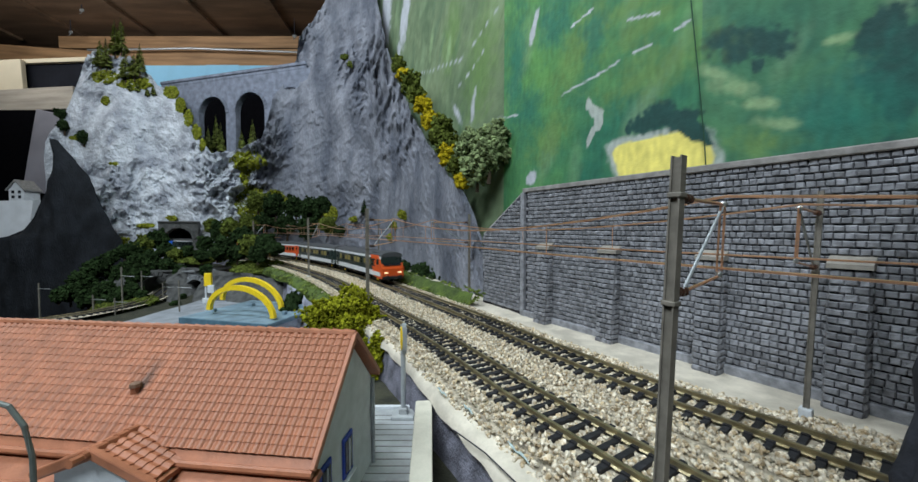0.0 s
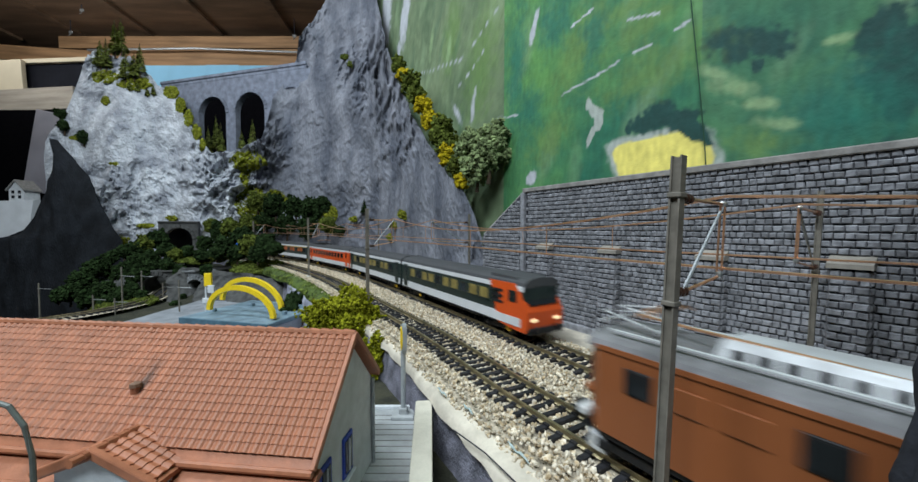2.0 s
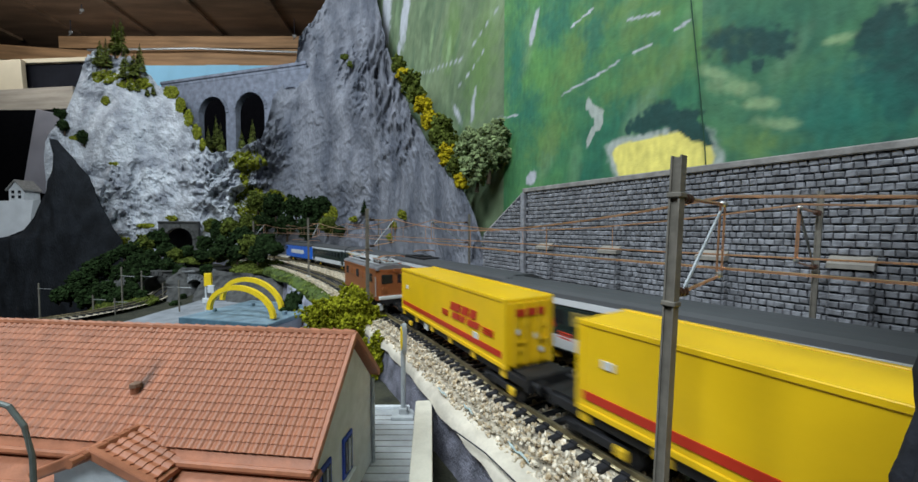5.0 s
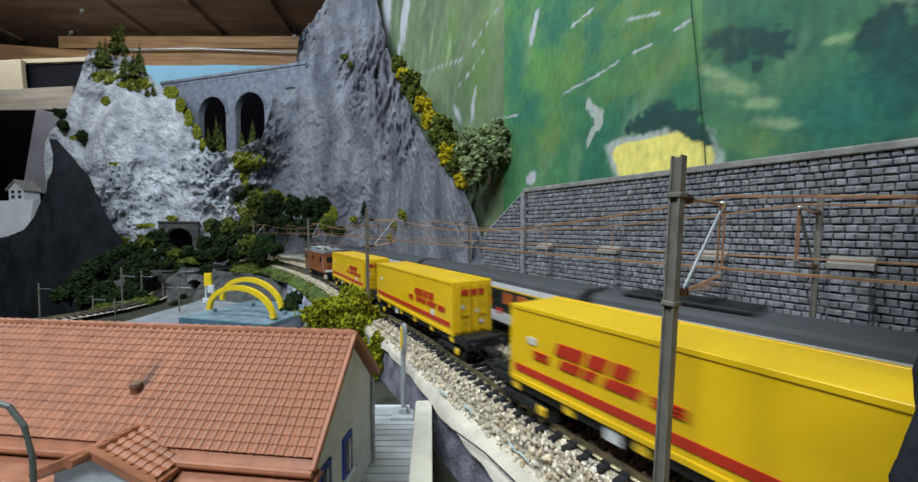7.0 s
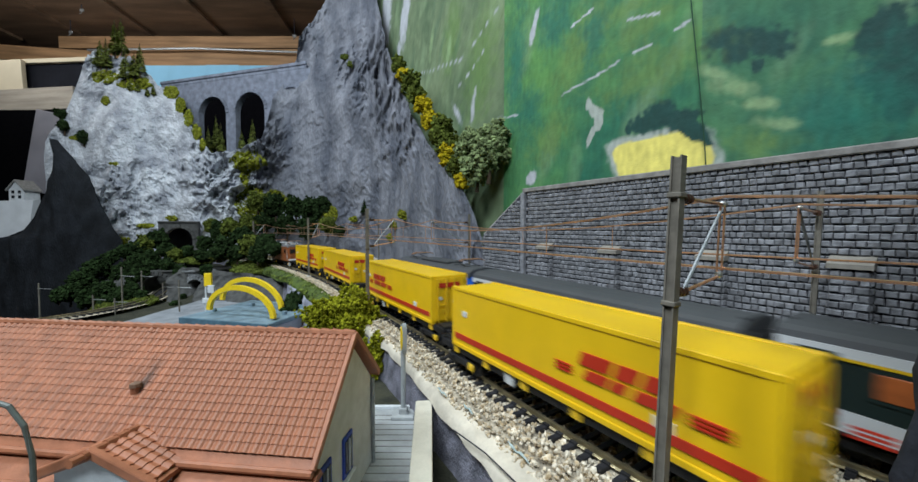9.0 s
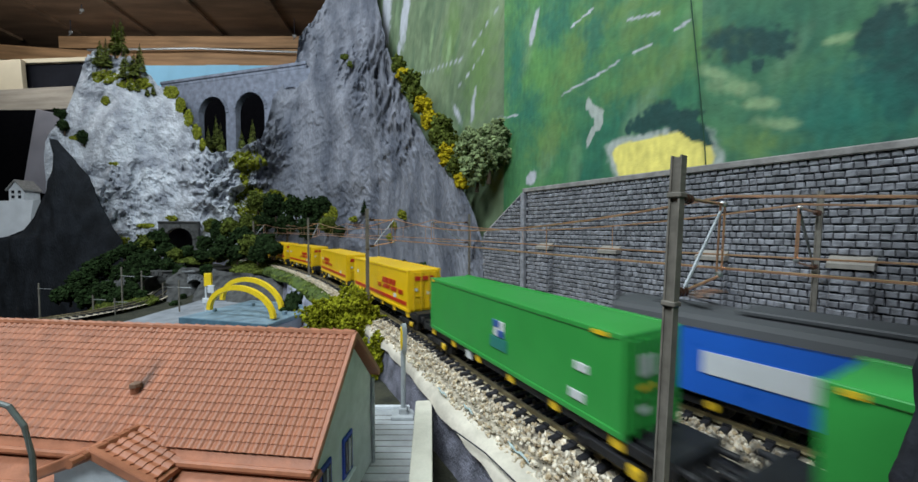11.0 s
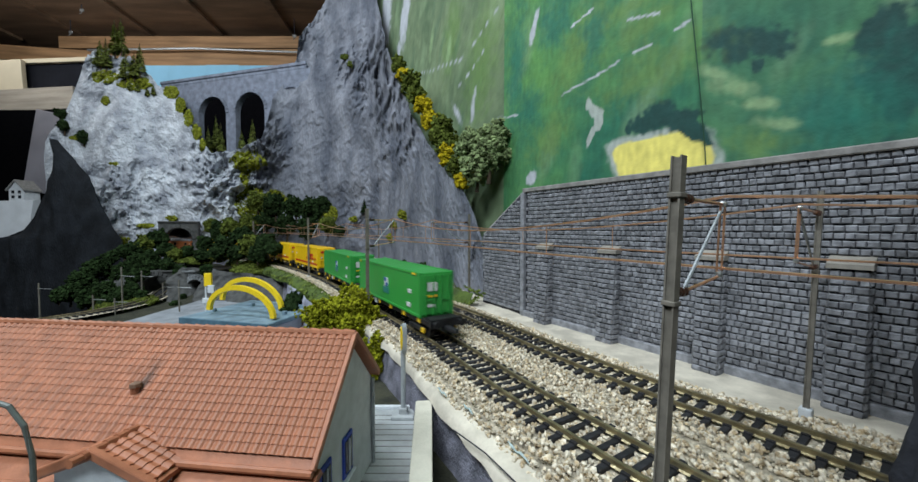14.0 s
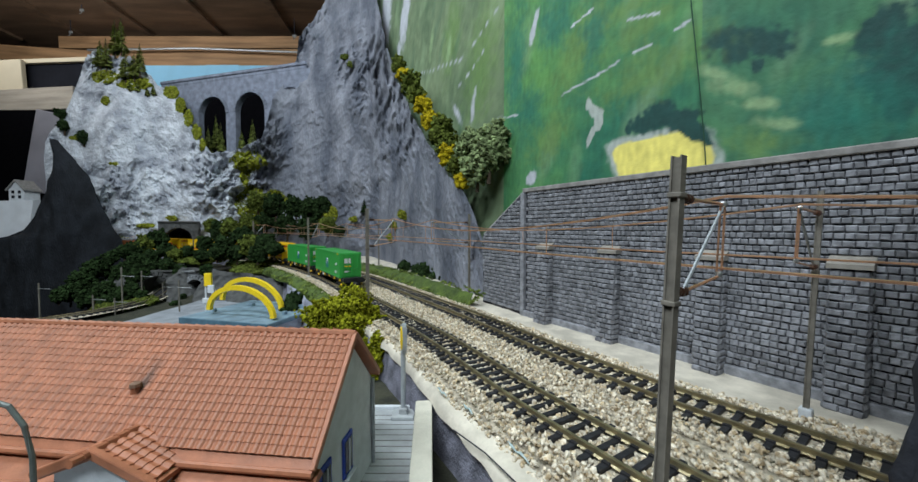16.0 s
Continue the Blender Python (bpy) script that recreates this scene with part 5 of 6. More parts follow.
# the chimney's shadow up the slope, put into the tile colour
paint_shadow(TILE, roof_at(.1010, .0265), roof_at(.0985, .0110), .0040)
lampost = thing("yard_lamp", "curved grey lamp post before the house", "lamp post", at=Matrix.Translation((-0.1205, 0.1000, 0.0044)))
part("pole", Geo().tube([(0, 0, -.03), (0, 0, .010), (-.002, 0, .019), (-.006, 0, .0245), (-.012, 0, .0265), (-.022, 0, .026)], .0007, 8), mat("lamp_grey", (.16, .18, .17), .5, .2), lampost)
# lower skirt roofs on both sides of the cross gable
for x0, x1 in ((-.001, CX - CW / 2 + .002), (CX + CW / 2 - .002, HL)):
    part("skirt_roof", Geo().prism([(HW / 2 - .004, EAVE - .0020), (HW / 2 + .0085, EAVE - .0088), (HW / 2 + .0085, EAVE - .0104), (HW / 2 - .006, EAVE - .0050)], x0, x1, "x"), TILE, house)
    part("skirt_gutter", Geo().tube([(x0, HW / 2 + .0092, EAVE - .0098), (x1, HW / 2 + .0092, EAVE - .0098)], .0014, 8), TILE, house)
    g = Geo()
    for k in range(int((x1 - x0) / .0054)):
        g.tube([(x0 + .003 + k * .0054, HW / 2 - .003, EAVE - .0008), (x0 + .003 + k * .0054, HW / 2 + .0006, EAVE - .0008)], .0010, 6)
    tagged(part("eave_end", g, MORTAR, house), kind="stuff")


# ---- pieces: sleepers, ballast, stones, tiles ----
track_near = thing("track_1", "model railway track with brassy rails on black sleepers", "track", kind="structure")
track_far = thing("track_2", "model railway track with brassy rails on black sleepers", "track", kind="structure")
sleeper_me = Geo().box((0, 0, -.0033), (.0027, .0300, .0017), bev=.00025).mesh("sleeper", SLEEPER)
chair_me = Geo().box((0, .00845, -.0022), (.0030, .0036, .0008)).box((0, -.00845, -.0022), (.0030, .0036, .0008)).mesh("rail_chair", SLEEPER)
PROFILE = [(-.0012, -.0026), (.0012, -.0026), (.0004, -.0021), (.0004, -.0009), (.0007, -.0006), (.0007, 0), (-.0007, 0), (-.0007, -.0006), (-.0004, -.0009), (-.0004, -.0021)]
for line, tr in ((TRACK_A, track_near), (TRACK_B, track_far)):
    for side in (-1, 1):
        ss = np.linspace(-1.2, 1.9, 520)
        vs, fs, n = [], [], len(PROFILE)
        for s in ss:
            for a, z in PROFILE:
                x, y, _ = line.at(s, side * 0.00845 + a)
                vs.append((x, y, z))
        for i in range(len(ss) - 1):
            fs += [(i * n + k, i * n + (k + 1) % n, i * n + n + (k + 1) % n, i * n + n + k) for k in range(n)]
        part("rail", Geo().add(vs, fs), RAIL, tr)
    rnd = random.Random(8)
    for k in range(190):
        x, y, h = line.at(0.12 + k * .0070)
        sl = part("sleeper", sleeper_me, None, tr, at=pose(x, y, rnd.uniform(-.0002, .0002), 0, 0, h + rnd.uniform(-.6, .6)))
        if k < 60:
            part("rail_chair", chair_me, None, sl)

# ballast: a layer of small broken stones
rs = np.random.RandomState(4)
ICO = np.array([(0, 0, 1), (.894, 0, .447), (.276, .851, .447), (-.724, .526, .447), (-.724, -.526, .447), (.276, -.851, .447), (.724, .526, -.447), (-.276, .851, -.447), (-.894, 0, -.447), (-.276, -.851, -.447), (.724, -.526, -.447), (0, 0, -1)])
ICO_F = np.array([(0, 1, 2), (0, 2, 3), (0, 3, 4), (0, 4, 5), (0, 5, 1), (1, 6, 2), (2, 7, 3), (3, 8, 4), (4, 9, 5), (5, 10, 1), (6, 7, 2), (7, 8, 3), (8, 9, 4), (9, 10, 5), (10, 6, 1), (11, 7, 6), (11, 8, 7), (11, 9, 8), (11, 10, 9), (11, 6, 10)])
verts, faces, count = [], [], 0
for k in range(60000):
    s = 0.02 + 1.25 * rs.rand() ** 1.9
    w = rs.uniform(-.032, SPACING + (.040 if s < .33 else .030))
    size = rs.uniform(.00045, .00115) * (1.35 if rs.rand() < .12 else 1)
    for c in (0, SPACING):
        d = abs(w - c)
        if d < .0157:
            near = abs((s - .12) / .0070 - round((s - .12) / .0070)) * .0070
            if near < .0017 or abs(d - .00845) < .0018:
                size *= .45 if rs.rand() < .25 else 0
    if size == 0:
        continue
    if w < SPACING / 2:
        x, y, _ = TRACK_A.at(s, w)
    else:
        x, y, _ = TRACK_B.at(s - .0075, w - SPACING)
    low = -.0040 if min(abs(w), abs(w - SPACING)) < .0157 else -.0032
    if w < -.026 or w > SPACING + .022:
        low = -.0058
    a = rs.uniform(0, 6.28, 3)
    m = np.array(Euler(a).to_matrix())
    v = (ICO * (0.72 + .56 * rs.rand(12, 1))) * np.array((1.25, .95, .75)) * size
    verts.append(v @ m.T + (x, y, low + rs.uniform(-.0006, .0008)))
    faces.append(ICO_F + 12 * count)
    count += 1
me = bpy.data.meshes.new("ballast")
me.from_pydata(np.concatenate(verts).tolist(), [], np.concatenate(faces).tolist())
me.materials.append(BALLAST)
tagged(new("ballast", me), "pale beige and grey broken ballast stones", "ballast", kind="stuff")

# stones of the retaining wall
CH, SLEN = .0037, .0038
rnd = random.Random(3)
stone_meshes = []
for i in range(7):
    g = Geo()
    w, h = SLEN * (.93 - .02 * (i % 3)), CH * (.82 + .03 * (i % 3))
    q = [(-w / 2, -h / 2), (w / 2, -h / 2), (w / 2, h / 2), (-w / 2, h / 2)]
    j = [(x + rnd.uniform(-.00025, .00025), z + rnd.uniform(-.0002, .0002)) for x, z in q]
    d = .0007
    inn = [(x * .80, z * .66) for x, z in j]
    vs = [(x, .0012, z) for x, z in j] + [(x, -.0006, z) for x, z in j] + [(x, -.0006 - d * rnd.uniform(.6, 1.3), z) for x, z in inn]
    g.add(vs, [(8, 9, 10, 11)] + [(a + o, (a + 1) % 4 + o, (a + 1) % 4 + o + 4, a + o + 4) for o in (0, 4) for a in range(4)])
    stone_meshes.append(g.mesh("stone", STONE))
rest = Geo()
made = 0


def lay(m, i, near):
    global made
    if near and made < 300:
        part("stone", stone_meshes[i], None, stone_wall, at=m)
        made += 1
    else:
        rest.add([tuple(v.co) for v in stone_meshes[i].vertices], [tuple(f.vertices) for f in stone_meshes[i].polygons], m)


for row in range(34):
    z = FOOTZ + .006 + CH * (row + .5) - .003
    x = -.001 + (row % 2) * SLEN / 2
    while x < WALL_LEN - .02:
        i = rnd.randrange(7)
        step = SLEN * rnd.uniform(.86, 1.12)
        hid = any(abs(x + step / 2 - p) < PIER_W / 2 - .003 for p in PIERS) and z < PIER_TOP - .002
        if x > 0.003 and not hid and z < TOPZ - .002:
            m = WALL_M @ Matrix.Translation((x + step / 2, .0012, z)) @ Matrix.Diagonal((step / SLEN * 1.04, 1, 1, 1))
            lay(m, i, .12 < x < .30 and row > 3)
        x += step
for p in PIERS:
    for row in range(19):
        z = FOOTZ + .0002 + CH * (row + .5)
        t = (z - FOOTZ) / (PIER_TOP - FOOTZ)
        y = -.0095 + (.0047) * t
        if z > PIER_TOP - .001:
            continue
        cut = (.28, .60) if row % 2 else (.40, .74)
        ends = [-PIER_W / 2, -PIER_W / 2 + PIER_W * cut[0], -PIER_W / 2 + PIER_W * cut[1], PIER_W / 2]
        for x0, x1 in zip(ends, ends[1:]):
            m = WALL_M @ Matrix.Translation((p + (x0 + x1) / 2, y + .0004, z)) @ Matrix.Rotation(radians(-5), 4, "X") @ Matrix.Diagonal(((x1 - x0) / SLEN * 1.04, 1.1, 1, 1))
            lay(m, rnd.randrange(7), .1 < p < .25)
        for sx in (-1, 1):
            m = WALL_M @ Matrix.Translation((p + sx * (PIER_W / 2 - .0004), y / 2 + .0005, z)) @ Matrix.Rotation(radians(90 * sx), 4, "Z") @ Matrix.Diagonal((-y / SLEN * 1.0, .9, 1, 1))
            lay(m, rnd.randrange(7), False)
for row in range(30):
    z = FOOTZ + .003 + CH * (row + .5)
    x = .002 + (row % 2) * .004
    end = w1.length if z < .068 else w1.length * (TOPZ - z) / (TOPZ - .070)
    while x < end - .004:
        step = SLEN * rnd.uniform(.86, 1.1)
        m = WING_M @ Matrix.Translation((x + step / 2, -.0016, z)) @ Matrix.Rotation(math.pi, 4, "Z")
        lay(m, rnd.randrange(7), False)
        x += step
tagged(part("stone_rest", rest, STONE, stone_wall), kind="stuff")
part("wing_coping", Geo().tube([(0, -.006, TOPZ + .001), (w1.length, -.006, .071)], .003, 6), CAP, stone_wall, at=WING_M)

# roof tiles of the station house
TW, TH = .0043, .0039
g = Geo()
prof = [(-TW / 2, .0003), (-TW * .30, .0009), (-TW * .05, .0011), (TW * .2, .0007), (TW * .34, .0003), (TW / 2, .0003)]
vs = [(x, y, z + (.0005 if y > 0 else 0)) for y in (-TH * .15, TH) for x, z in prof] + [(x, TH, z - .0006) for x, z in prof]
fs = [(i, i + 1, 7 + i, 6 + i) for i in range(5)] + [(6 + i, 7 + i, 13 + i, 12 + i) for i in range(5)]
tile_me = g.add(vs, fs).mesh("roof_tile", TILE)
tv, tf = [tuple(v.co) for v in tile_me.vertices], [tuple(p.vertices) for p in tile_me.polygons]
pitch = math.atan2(RIDGE - EAVE, HW / 2)
slen = math.hypot(HW / 2, RIDGE - EAVE)
rest, made = Geo(), 0
rnd = random.Random(6)

for side in (1, -1):
    for r in range(int(slen / TH)):
        if side < 0 and (r + 1) * TH > math.hypot(FARY, RIDGE - FARZ):
            continue
        for c in range(int(HL / TW)):
            u, v = (c + .5) * TW + .001, r * TH
            m = Matrix.Translation((u, 0, RIDGE + .0007)) @ (Matrix.Identity(4) if side > 0 else Matrix.Rotation(math.pi, 4, "Z")) @ Matrix.Rotation(-pitch, 4, "X") @ Matrix.Translation((0, v + .0002, 0)) \
                @ Matrix.Rotation(radians(rnd.uniform(-.8, .8)), 4, "Z")
            if side > 0 and made < 300 and c < 20:
                part("roof_tile", tile_me, None, roof, at=m)
                made += 1
            else:
                rest.add(tv, tf, m)
gp, gl = math.atan2(CR - CE, CW / 2), math.hypot(CW / 2, CR - CE)
for sx in (-1, 1):
    for r in range(int(gl / TH)):
        for c in range(5):
            m = Matrix.Translation((CX, .038 + (c + .5) * TW, CR + .0001)) @ Matrix.Rotation(radians(-90 * sx), 4, "Z") @ Matrix.Rotation(-gp, 4, "X") @ Matrix.Translation((0, r * TH, 0))
            rest.add(tv, tf, m)
tagged(part("tile_rest", rest, TILE, roof), kind="stuff")
rc = Geo()
for k in range(int(HL / .0062)):
    rc.tube([(k * .0062 + .0003, 0, RIDGE + .0004), (k * .0062 + .0066, 0, RIDGE + .0008)], [.0019, .0022], 8)
for k in range(6):
    rc.tube([(CX, .040 + k * .0043, CR + .0003), (CX, .0448 + k * .0043, CR + .0006)], [.0016, .0019], 8)
tagged(part("ridge_tiles", rc, TILE, roof), kind="stuff")


# ---- trains ----
def paint(name, col, rough=.35, **k):
    return mat(name, col, rough, var=k.pop("var", .06), scale=k.pop("scale", 60), fine=700, bump=.04, **k)


T_BLACK = mat("underframe_black", (.014, .014, .016), .6, var=.4)
T_YEL = paint("container_yellow", (.80, .50, .010))
T_RED = paint("red_print", (.50, .035, .015))
T_GREEN = paint("container_green", (.035, .30, .055))
T_BROWN = paint("loco_brown", (.26, .085, .030))
T_ROOF = paint("coach_roof_grey", (.062, .065, .070), .6)
T_SILVER = mat("silver_roof", (.62, .64, .66), .35, .25, var=.15)
T_DARK = paint("coach_anthracite", (.018, .030, .028), .3)
T_WHITE = paint("coach_white", (.62, .64, .66), .35)
T_ORANGE = paint("coach_red", (.62, .085, .015), .35)
T_BLUE = paint("loco_blue", (.02, .12, .55), .3)
T_GLASS = mat("tinted_pane", (.015, .018, .02), .08, var=.1, bump=0)
T_GOLD = mat("golden_blind", (.24, .19, .06), .4, var=.3, scale=200)
T_SEAT = mat("orange_seat", (.45, .12, .03), .5, var=.4, scale=150)
T_LAMP = mat("lit_headlight", (1, .8, .5), .4, emit=((1.0, .72, .38), 0.9), bump=0)
T_ORANGELAMP = mat("lit_lamp", (1, .6, .3), .4, emit=((1.0, .55, .25), 0.5), bump=0)
T_BADGE = paint("white_badge", (.6, .62, .62))
T_YELMARK = paint("yellow_mark", (.75, .48, .02))
T_TEAL = paint("teal_print", (.03, .20, .17))
T_PRINTBLUE = paint("blue_print", (.04, .10, .32))


def wheelset(parent, x, r=.0054):
    w = part("wheelset", Geo().tube([(0, -.0105, 0), (0, .0105, 0)], .0009, 6), T_BLACK, parent, at=Matrix.Translation((x, 0, r)))
    for y in (-1, 1):
        part("wheel", Geo().tube([(0, y * .0072, 0), (0, y * .0078, 0), (0, y * .0078, 0), (0, y * .0100, 0)], [r * 1.12, r * 1.12, r, r], 18), T_BLACK, w)


def bogie(parent, x, axle=.0115, w=.0235, h=.0055):
    b = part("bogie", Geo().box((0, -w / 2, h), (axle * 2.3, .0022, .0034), bev=.0004).box((0, w / 2, h), (axle * 2.3, .0022, .0034), bev=.0004).box((0, 0, h + .001), (.006, w, .004)), T_BLACK, parent, at=Matrix.Translation((x, 0, 0)))
    for s in (-1, 1):
        wheelset(b, s * axle)
        for y in (-1, 1):
            part("axle_box", Geo().box((s * axle, y * (w / 2 + .0014), h), (.0040, .0020, .0034), bev=.0005), T_BLACK if s > 0 else T_YELMARK, b)


def buffers(parent, x, sx, z=.0122):
    for y in (-.0101, .0101):
        part("buffer", Geo().tube([(x, y, z), (x + sx * .0045, y, z), (x + sx * .0046, y, z), (x + sx * .0056, y, z)], [.0011, .0011, .0027, .0026], 12), T_BLACK, parent)
    part("coupling", Geo().box((x + sx * .006, 0, .0085), (.016, .0045, .0028), bev=.0005), T_BLACK, parent)


CL, CW2, CZ0, CZ1 = .1455, .0282, .0137, .0462


def container_wagon(kind, seed):
    yellow = kind == "yellow"
    paintm = T_YEL if yellow else T_GREEN
    w = thing("container_wagon", "black flat wagon carrying a %s freight container" % ("yellow" if yellow else "green"), "wagon", group="container wagons")
    fr = Geo().box((0, 0, .0118), (.176, .0070, .0040))
    for y in (-.0118, .0118):
        fr.box((0, y, .0115), (.176, .0022, .0036), bev=.0003)
    for k in range(9):
        fr.box((-.080 + k * .020, 0, .0118), (.0024, .0225, .0026))
    fr.box((-.0865, 0, .0118), (.003, .0255, .0062)).box((.0865, 0, .0118), (.003, .0255, .0062))
    frame_ = part("frame", fr, T_BLACK, w)
    for sx in (-1, 1):
        bogie(w, sx * .066, .0105)
        buffers(w, sx * .088, sx)
        part("deck_plate", Geo().box((sx * .081, 0, .0140), (.010, .022, .0010)), T_BLACK, frame_)
    for y in (-.0131, .0131):
        for k in range(6):
            part("side_mark", Geo().box((-.070 + k * .028, y, .0113), (.0046, .0012, .0034), bev=.0003), T_YELMARK, frame_)
        part("white_plate", Geo().box((.024, y, .0105), (.006, .0010, .0046), bev=.0003), T_BADGE, frame_)
    body = part("container", Geo().box((0, 0, (CZ0 + CZ1) / 2), (CL, CW2, CZ1 - CZ0), bev=.0005), paintm, w)
    zc = (CZ0 + CZ1) / 2
    for sx in (-1, 1):
        for y in (-1, 1):
            part("corner_post", Geo().box((sx * (CL / 2 - .0012), y * (CW2 / 2 - .0010), zc), (.0030, .0026, CZ1 - CZ0 + .0006), bev=.0003), paintm, body)
    for y in (-1, 1):
        part("top_rail", Geo().box((0, y * (CW2 / 2 - .0006), CZ1 - .0006), (CL, .0020, .0020), bev=.0003), paintm, body)
        part("bottom_rail", Geo().box((0, y * (CW2 / 2 - .0004), CZ0 + .0011), (CL, .0018, .0022), bev=.0003), paintm, body)
    # doors at the end that faces the camera
    for y in (-1, 1):
        dr = part("door", Geo().box((-CL / 2 - .0003, y * .0064, zc), (.0010, .0120, .0290), bev=.0003), paintm, body)
        for k in (-.0032, .0032):
            part("lock_rod", Geo().tube([(-CL / 2 - .0013, y * .0064 + k, CZ0 + .001), (-CL / 2 - .0013, y * .0064 + k, CZ1 - .001)], .00045, 6), paintm if not yellow else T_YELMARK, dr)
        part("lock_handle", Geo().box((-CL / 2 - .0014, y * .0064, zc - .004), (.0006, .0064, .0008)), paintm, dr)
    zs = CZ0 + .0062
    if yellow:
        for y in (-1, 1):
            part("red_stripe", Geo().box((0, y * (CW2 / 2 + .0001), zs), (CL - .006, .0006, .0030)), T_RED, body)
            # slanted print blocks: a plain red mark between thin stripes
            f = 1 if y < 0 else -1
            for x0, wd_, z0, hh in ((-.0290, .0120, zc + .0035, .0046), (-.0150, .0075, zc + .0035, .0046), (-.0055, .0065, zc + .0035, .0046), (-.0270, .0090, zc - .0018, .0034), (-.0165, .0050, zc - .0018, .0034), (-.0085, .0125, zc - .0018, .0034)):
                x0 = x0 * f + (.019 if seed == 2 else -.045)
                sh = .0016
                if f > 0:
                    q = [(x0, z0 - hh / 2), (x0 + wd_, z0 - hh / 2), (x0 + wd_ + sh, z0 + hh / 2), (x0 + sh, z0 + hh / 2)]
                else:
                    q = [(x0, z0 - hh / 2), (x0 - wd_, z0 - hh / 2), (x0 - wd_ - sh, z0 + hh / 2), (x0 - sh, z0 + hh / 2)]
                part("print_mark", Geo().prism(q, y * (CW2 / 2 + .0003) - .0003, y * (CW2 / 2 + .0003) + .0003, "y"), T_RED, body)
            for k in range(3):
                for x0, wd_ in ((-.040, .008), (.008, .010)):
                    xx = (x0 + wd_ / 2) * f + (.019 if seed == 2 else -.045)
                    part("print_line", Geo().box((xx, y * (CW2 / 2 + .0003), zc - .0034 + k * .0013), (wd_, .0006, .0006)), T_RED, body)
            part("badge", Geo().box((.046 * f, y * (CW2 / 2 + .0002), zc - .007), (.0050, .0006, .0034), bev=.0002), T_BADGE, body)
            part("badge", Geo().box((-.060 * f, y * (CW2 / 2 + .0002), zc + .003), (.0042, .0006, .0030), bev=.0002), T_BADGE, body)
        part("print_mark", Geo().box((-CL / 2 - .0010, .001, CZ1 - .0065), (.0006, .017, .0034)), T_RED, body)
        for k in range(6):
            part("placard", Geo().box((-CL / 2 - .0011, (-.008, -.003, .003, .008, .006, -.006)[k], zc + (.003, -.002, .004, .001, -.008, -.009)[k]), (.0005, .0028, .0022)), T_BADGE if k % 2 else T_YELMARK, body)
    else:
        for y in (-1, 1):
            f = -1 if y < 0 else 1
            part("emblem", Geo().box((-.006, y * (CW2 / 2 + .0002), zc + .0020), (.0085, .0006, .0075), bev=.0002), T_BADGE, body)
            part("emblem_blue", Geo().box((-.0042, y * (CW2 / 2 + .0005), zc + .0042), (.0052, .0006, .0032), bev=.0002), T_PRINTBLUE, body)
            part("emblem_blue", Geo().box((-.0078, y * (CW2 / 2 + .0005), zc + .0000), (.0050, .0006, .0032), bev=.0002), T_PRINTBLUE, body)
            part("print_block", Geo().box((-.0055, y * (CW2 / 2 + .0002), zc - .0050), (.0135, .0006, .0056), bev=.0002), T_TEAL, body)
            part("badge", Geo().box((-.056, y * (CW2 / 2 + .0002), zc + .001), (.0060, .0006, .0030), bev=.0002), T_BADGE, body)
            part("badge", Geo().box((-.054, y * (CW2 / 2 + .0002), zc - .0095), (.0070, .0006, .0034), bev=.0008), T_BADGE, body)
            part("yellow_corner", Geo().box((-.064, y * (CW2 / 2 + .0004), CZ1 - .001), (.0060, .0006, .0014)), T_YELMARK, body)
            part("yellow_corner", Geo().box((.068, y * (CW2 / 2 + .0004), CZ1 - .001), (.0030, .0006, .0014)), T_YELMARK, body)
        part("placard", Geo().box((-CL / 2 - .0011, .004, zc + .006), (.0005, .008, .0064)), T_BADGE, body)
        part("placard", Geo().box((-CL / 2 - .0011, .004, zc - .001), (.0005, .008, .0014)), T_YELMARK, body)
        part("placard", Geo().box((-CL / 2 - .0011, .005, zc - .008), (.0005, .006, .0020)), T_BADGE, body)
    return w


def pantograph(parent, x, z, m=None):
    p = part("pantograph", Geo().tube([(x - .010, -.008, z), (x - .010, .008, z)], .0006, 6).tube([(x + .010, -.008, z), (x + .010, .008, z)], .0006, 6), m or T_SILVER, parent)
    for y in (-.007, .007):
        part("arm", Geo().tube([(x - .010, y, z), (x + .012, y * .8, z + .0035), (x - .008, y * .9, z + .0060)], .0005, 5), m or T_SILVER, p)
    for dx in (-.0095, -.0065):
        part("contact_strip", Geo().tube([(x + dx, -.013, z + .0052), (x + dx, -.009, z + .0066), (x + dx, .009, z + .0066), (x + dx, .013, z + .0052)], .0005, 5), COPPER, p)


def shell(length, half, z0, z1, roof_rise, nose=.003):
    """A vehicle body: straight sides, rounded ends in plan."""
    pl = [(-length / 2 + nose, -half), (length / 2 - nose, -half), (length / 2 - nose * .25, -half * .8), (length / 2, -half * .45), (length / 2, half * .45), (length / 2 - nose * .25, half * .8), (length / 2 - nose, half),
          (-length / 2 + nose, half), (-length / 2 + nose * .25, half * .8), (-length / 2, half * .45), (-length / 2, -half * .45), (-length / 2 + nose * .25, -half * .8)]
    return Geo().prism(pl, z0, z1, "z")


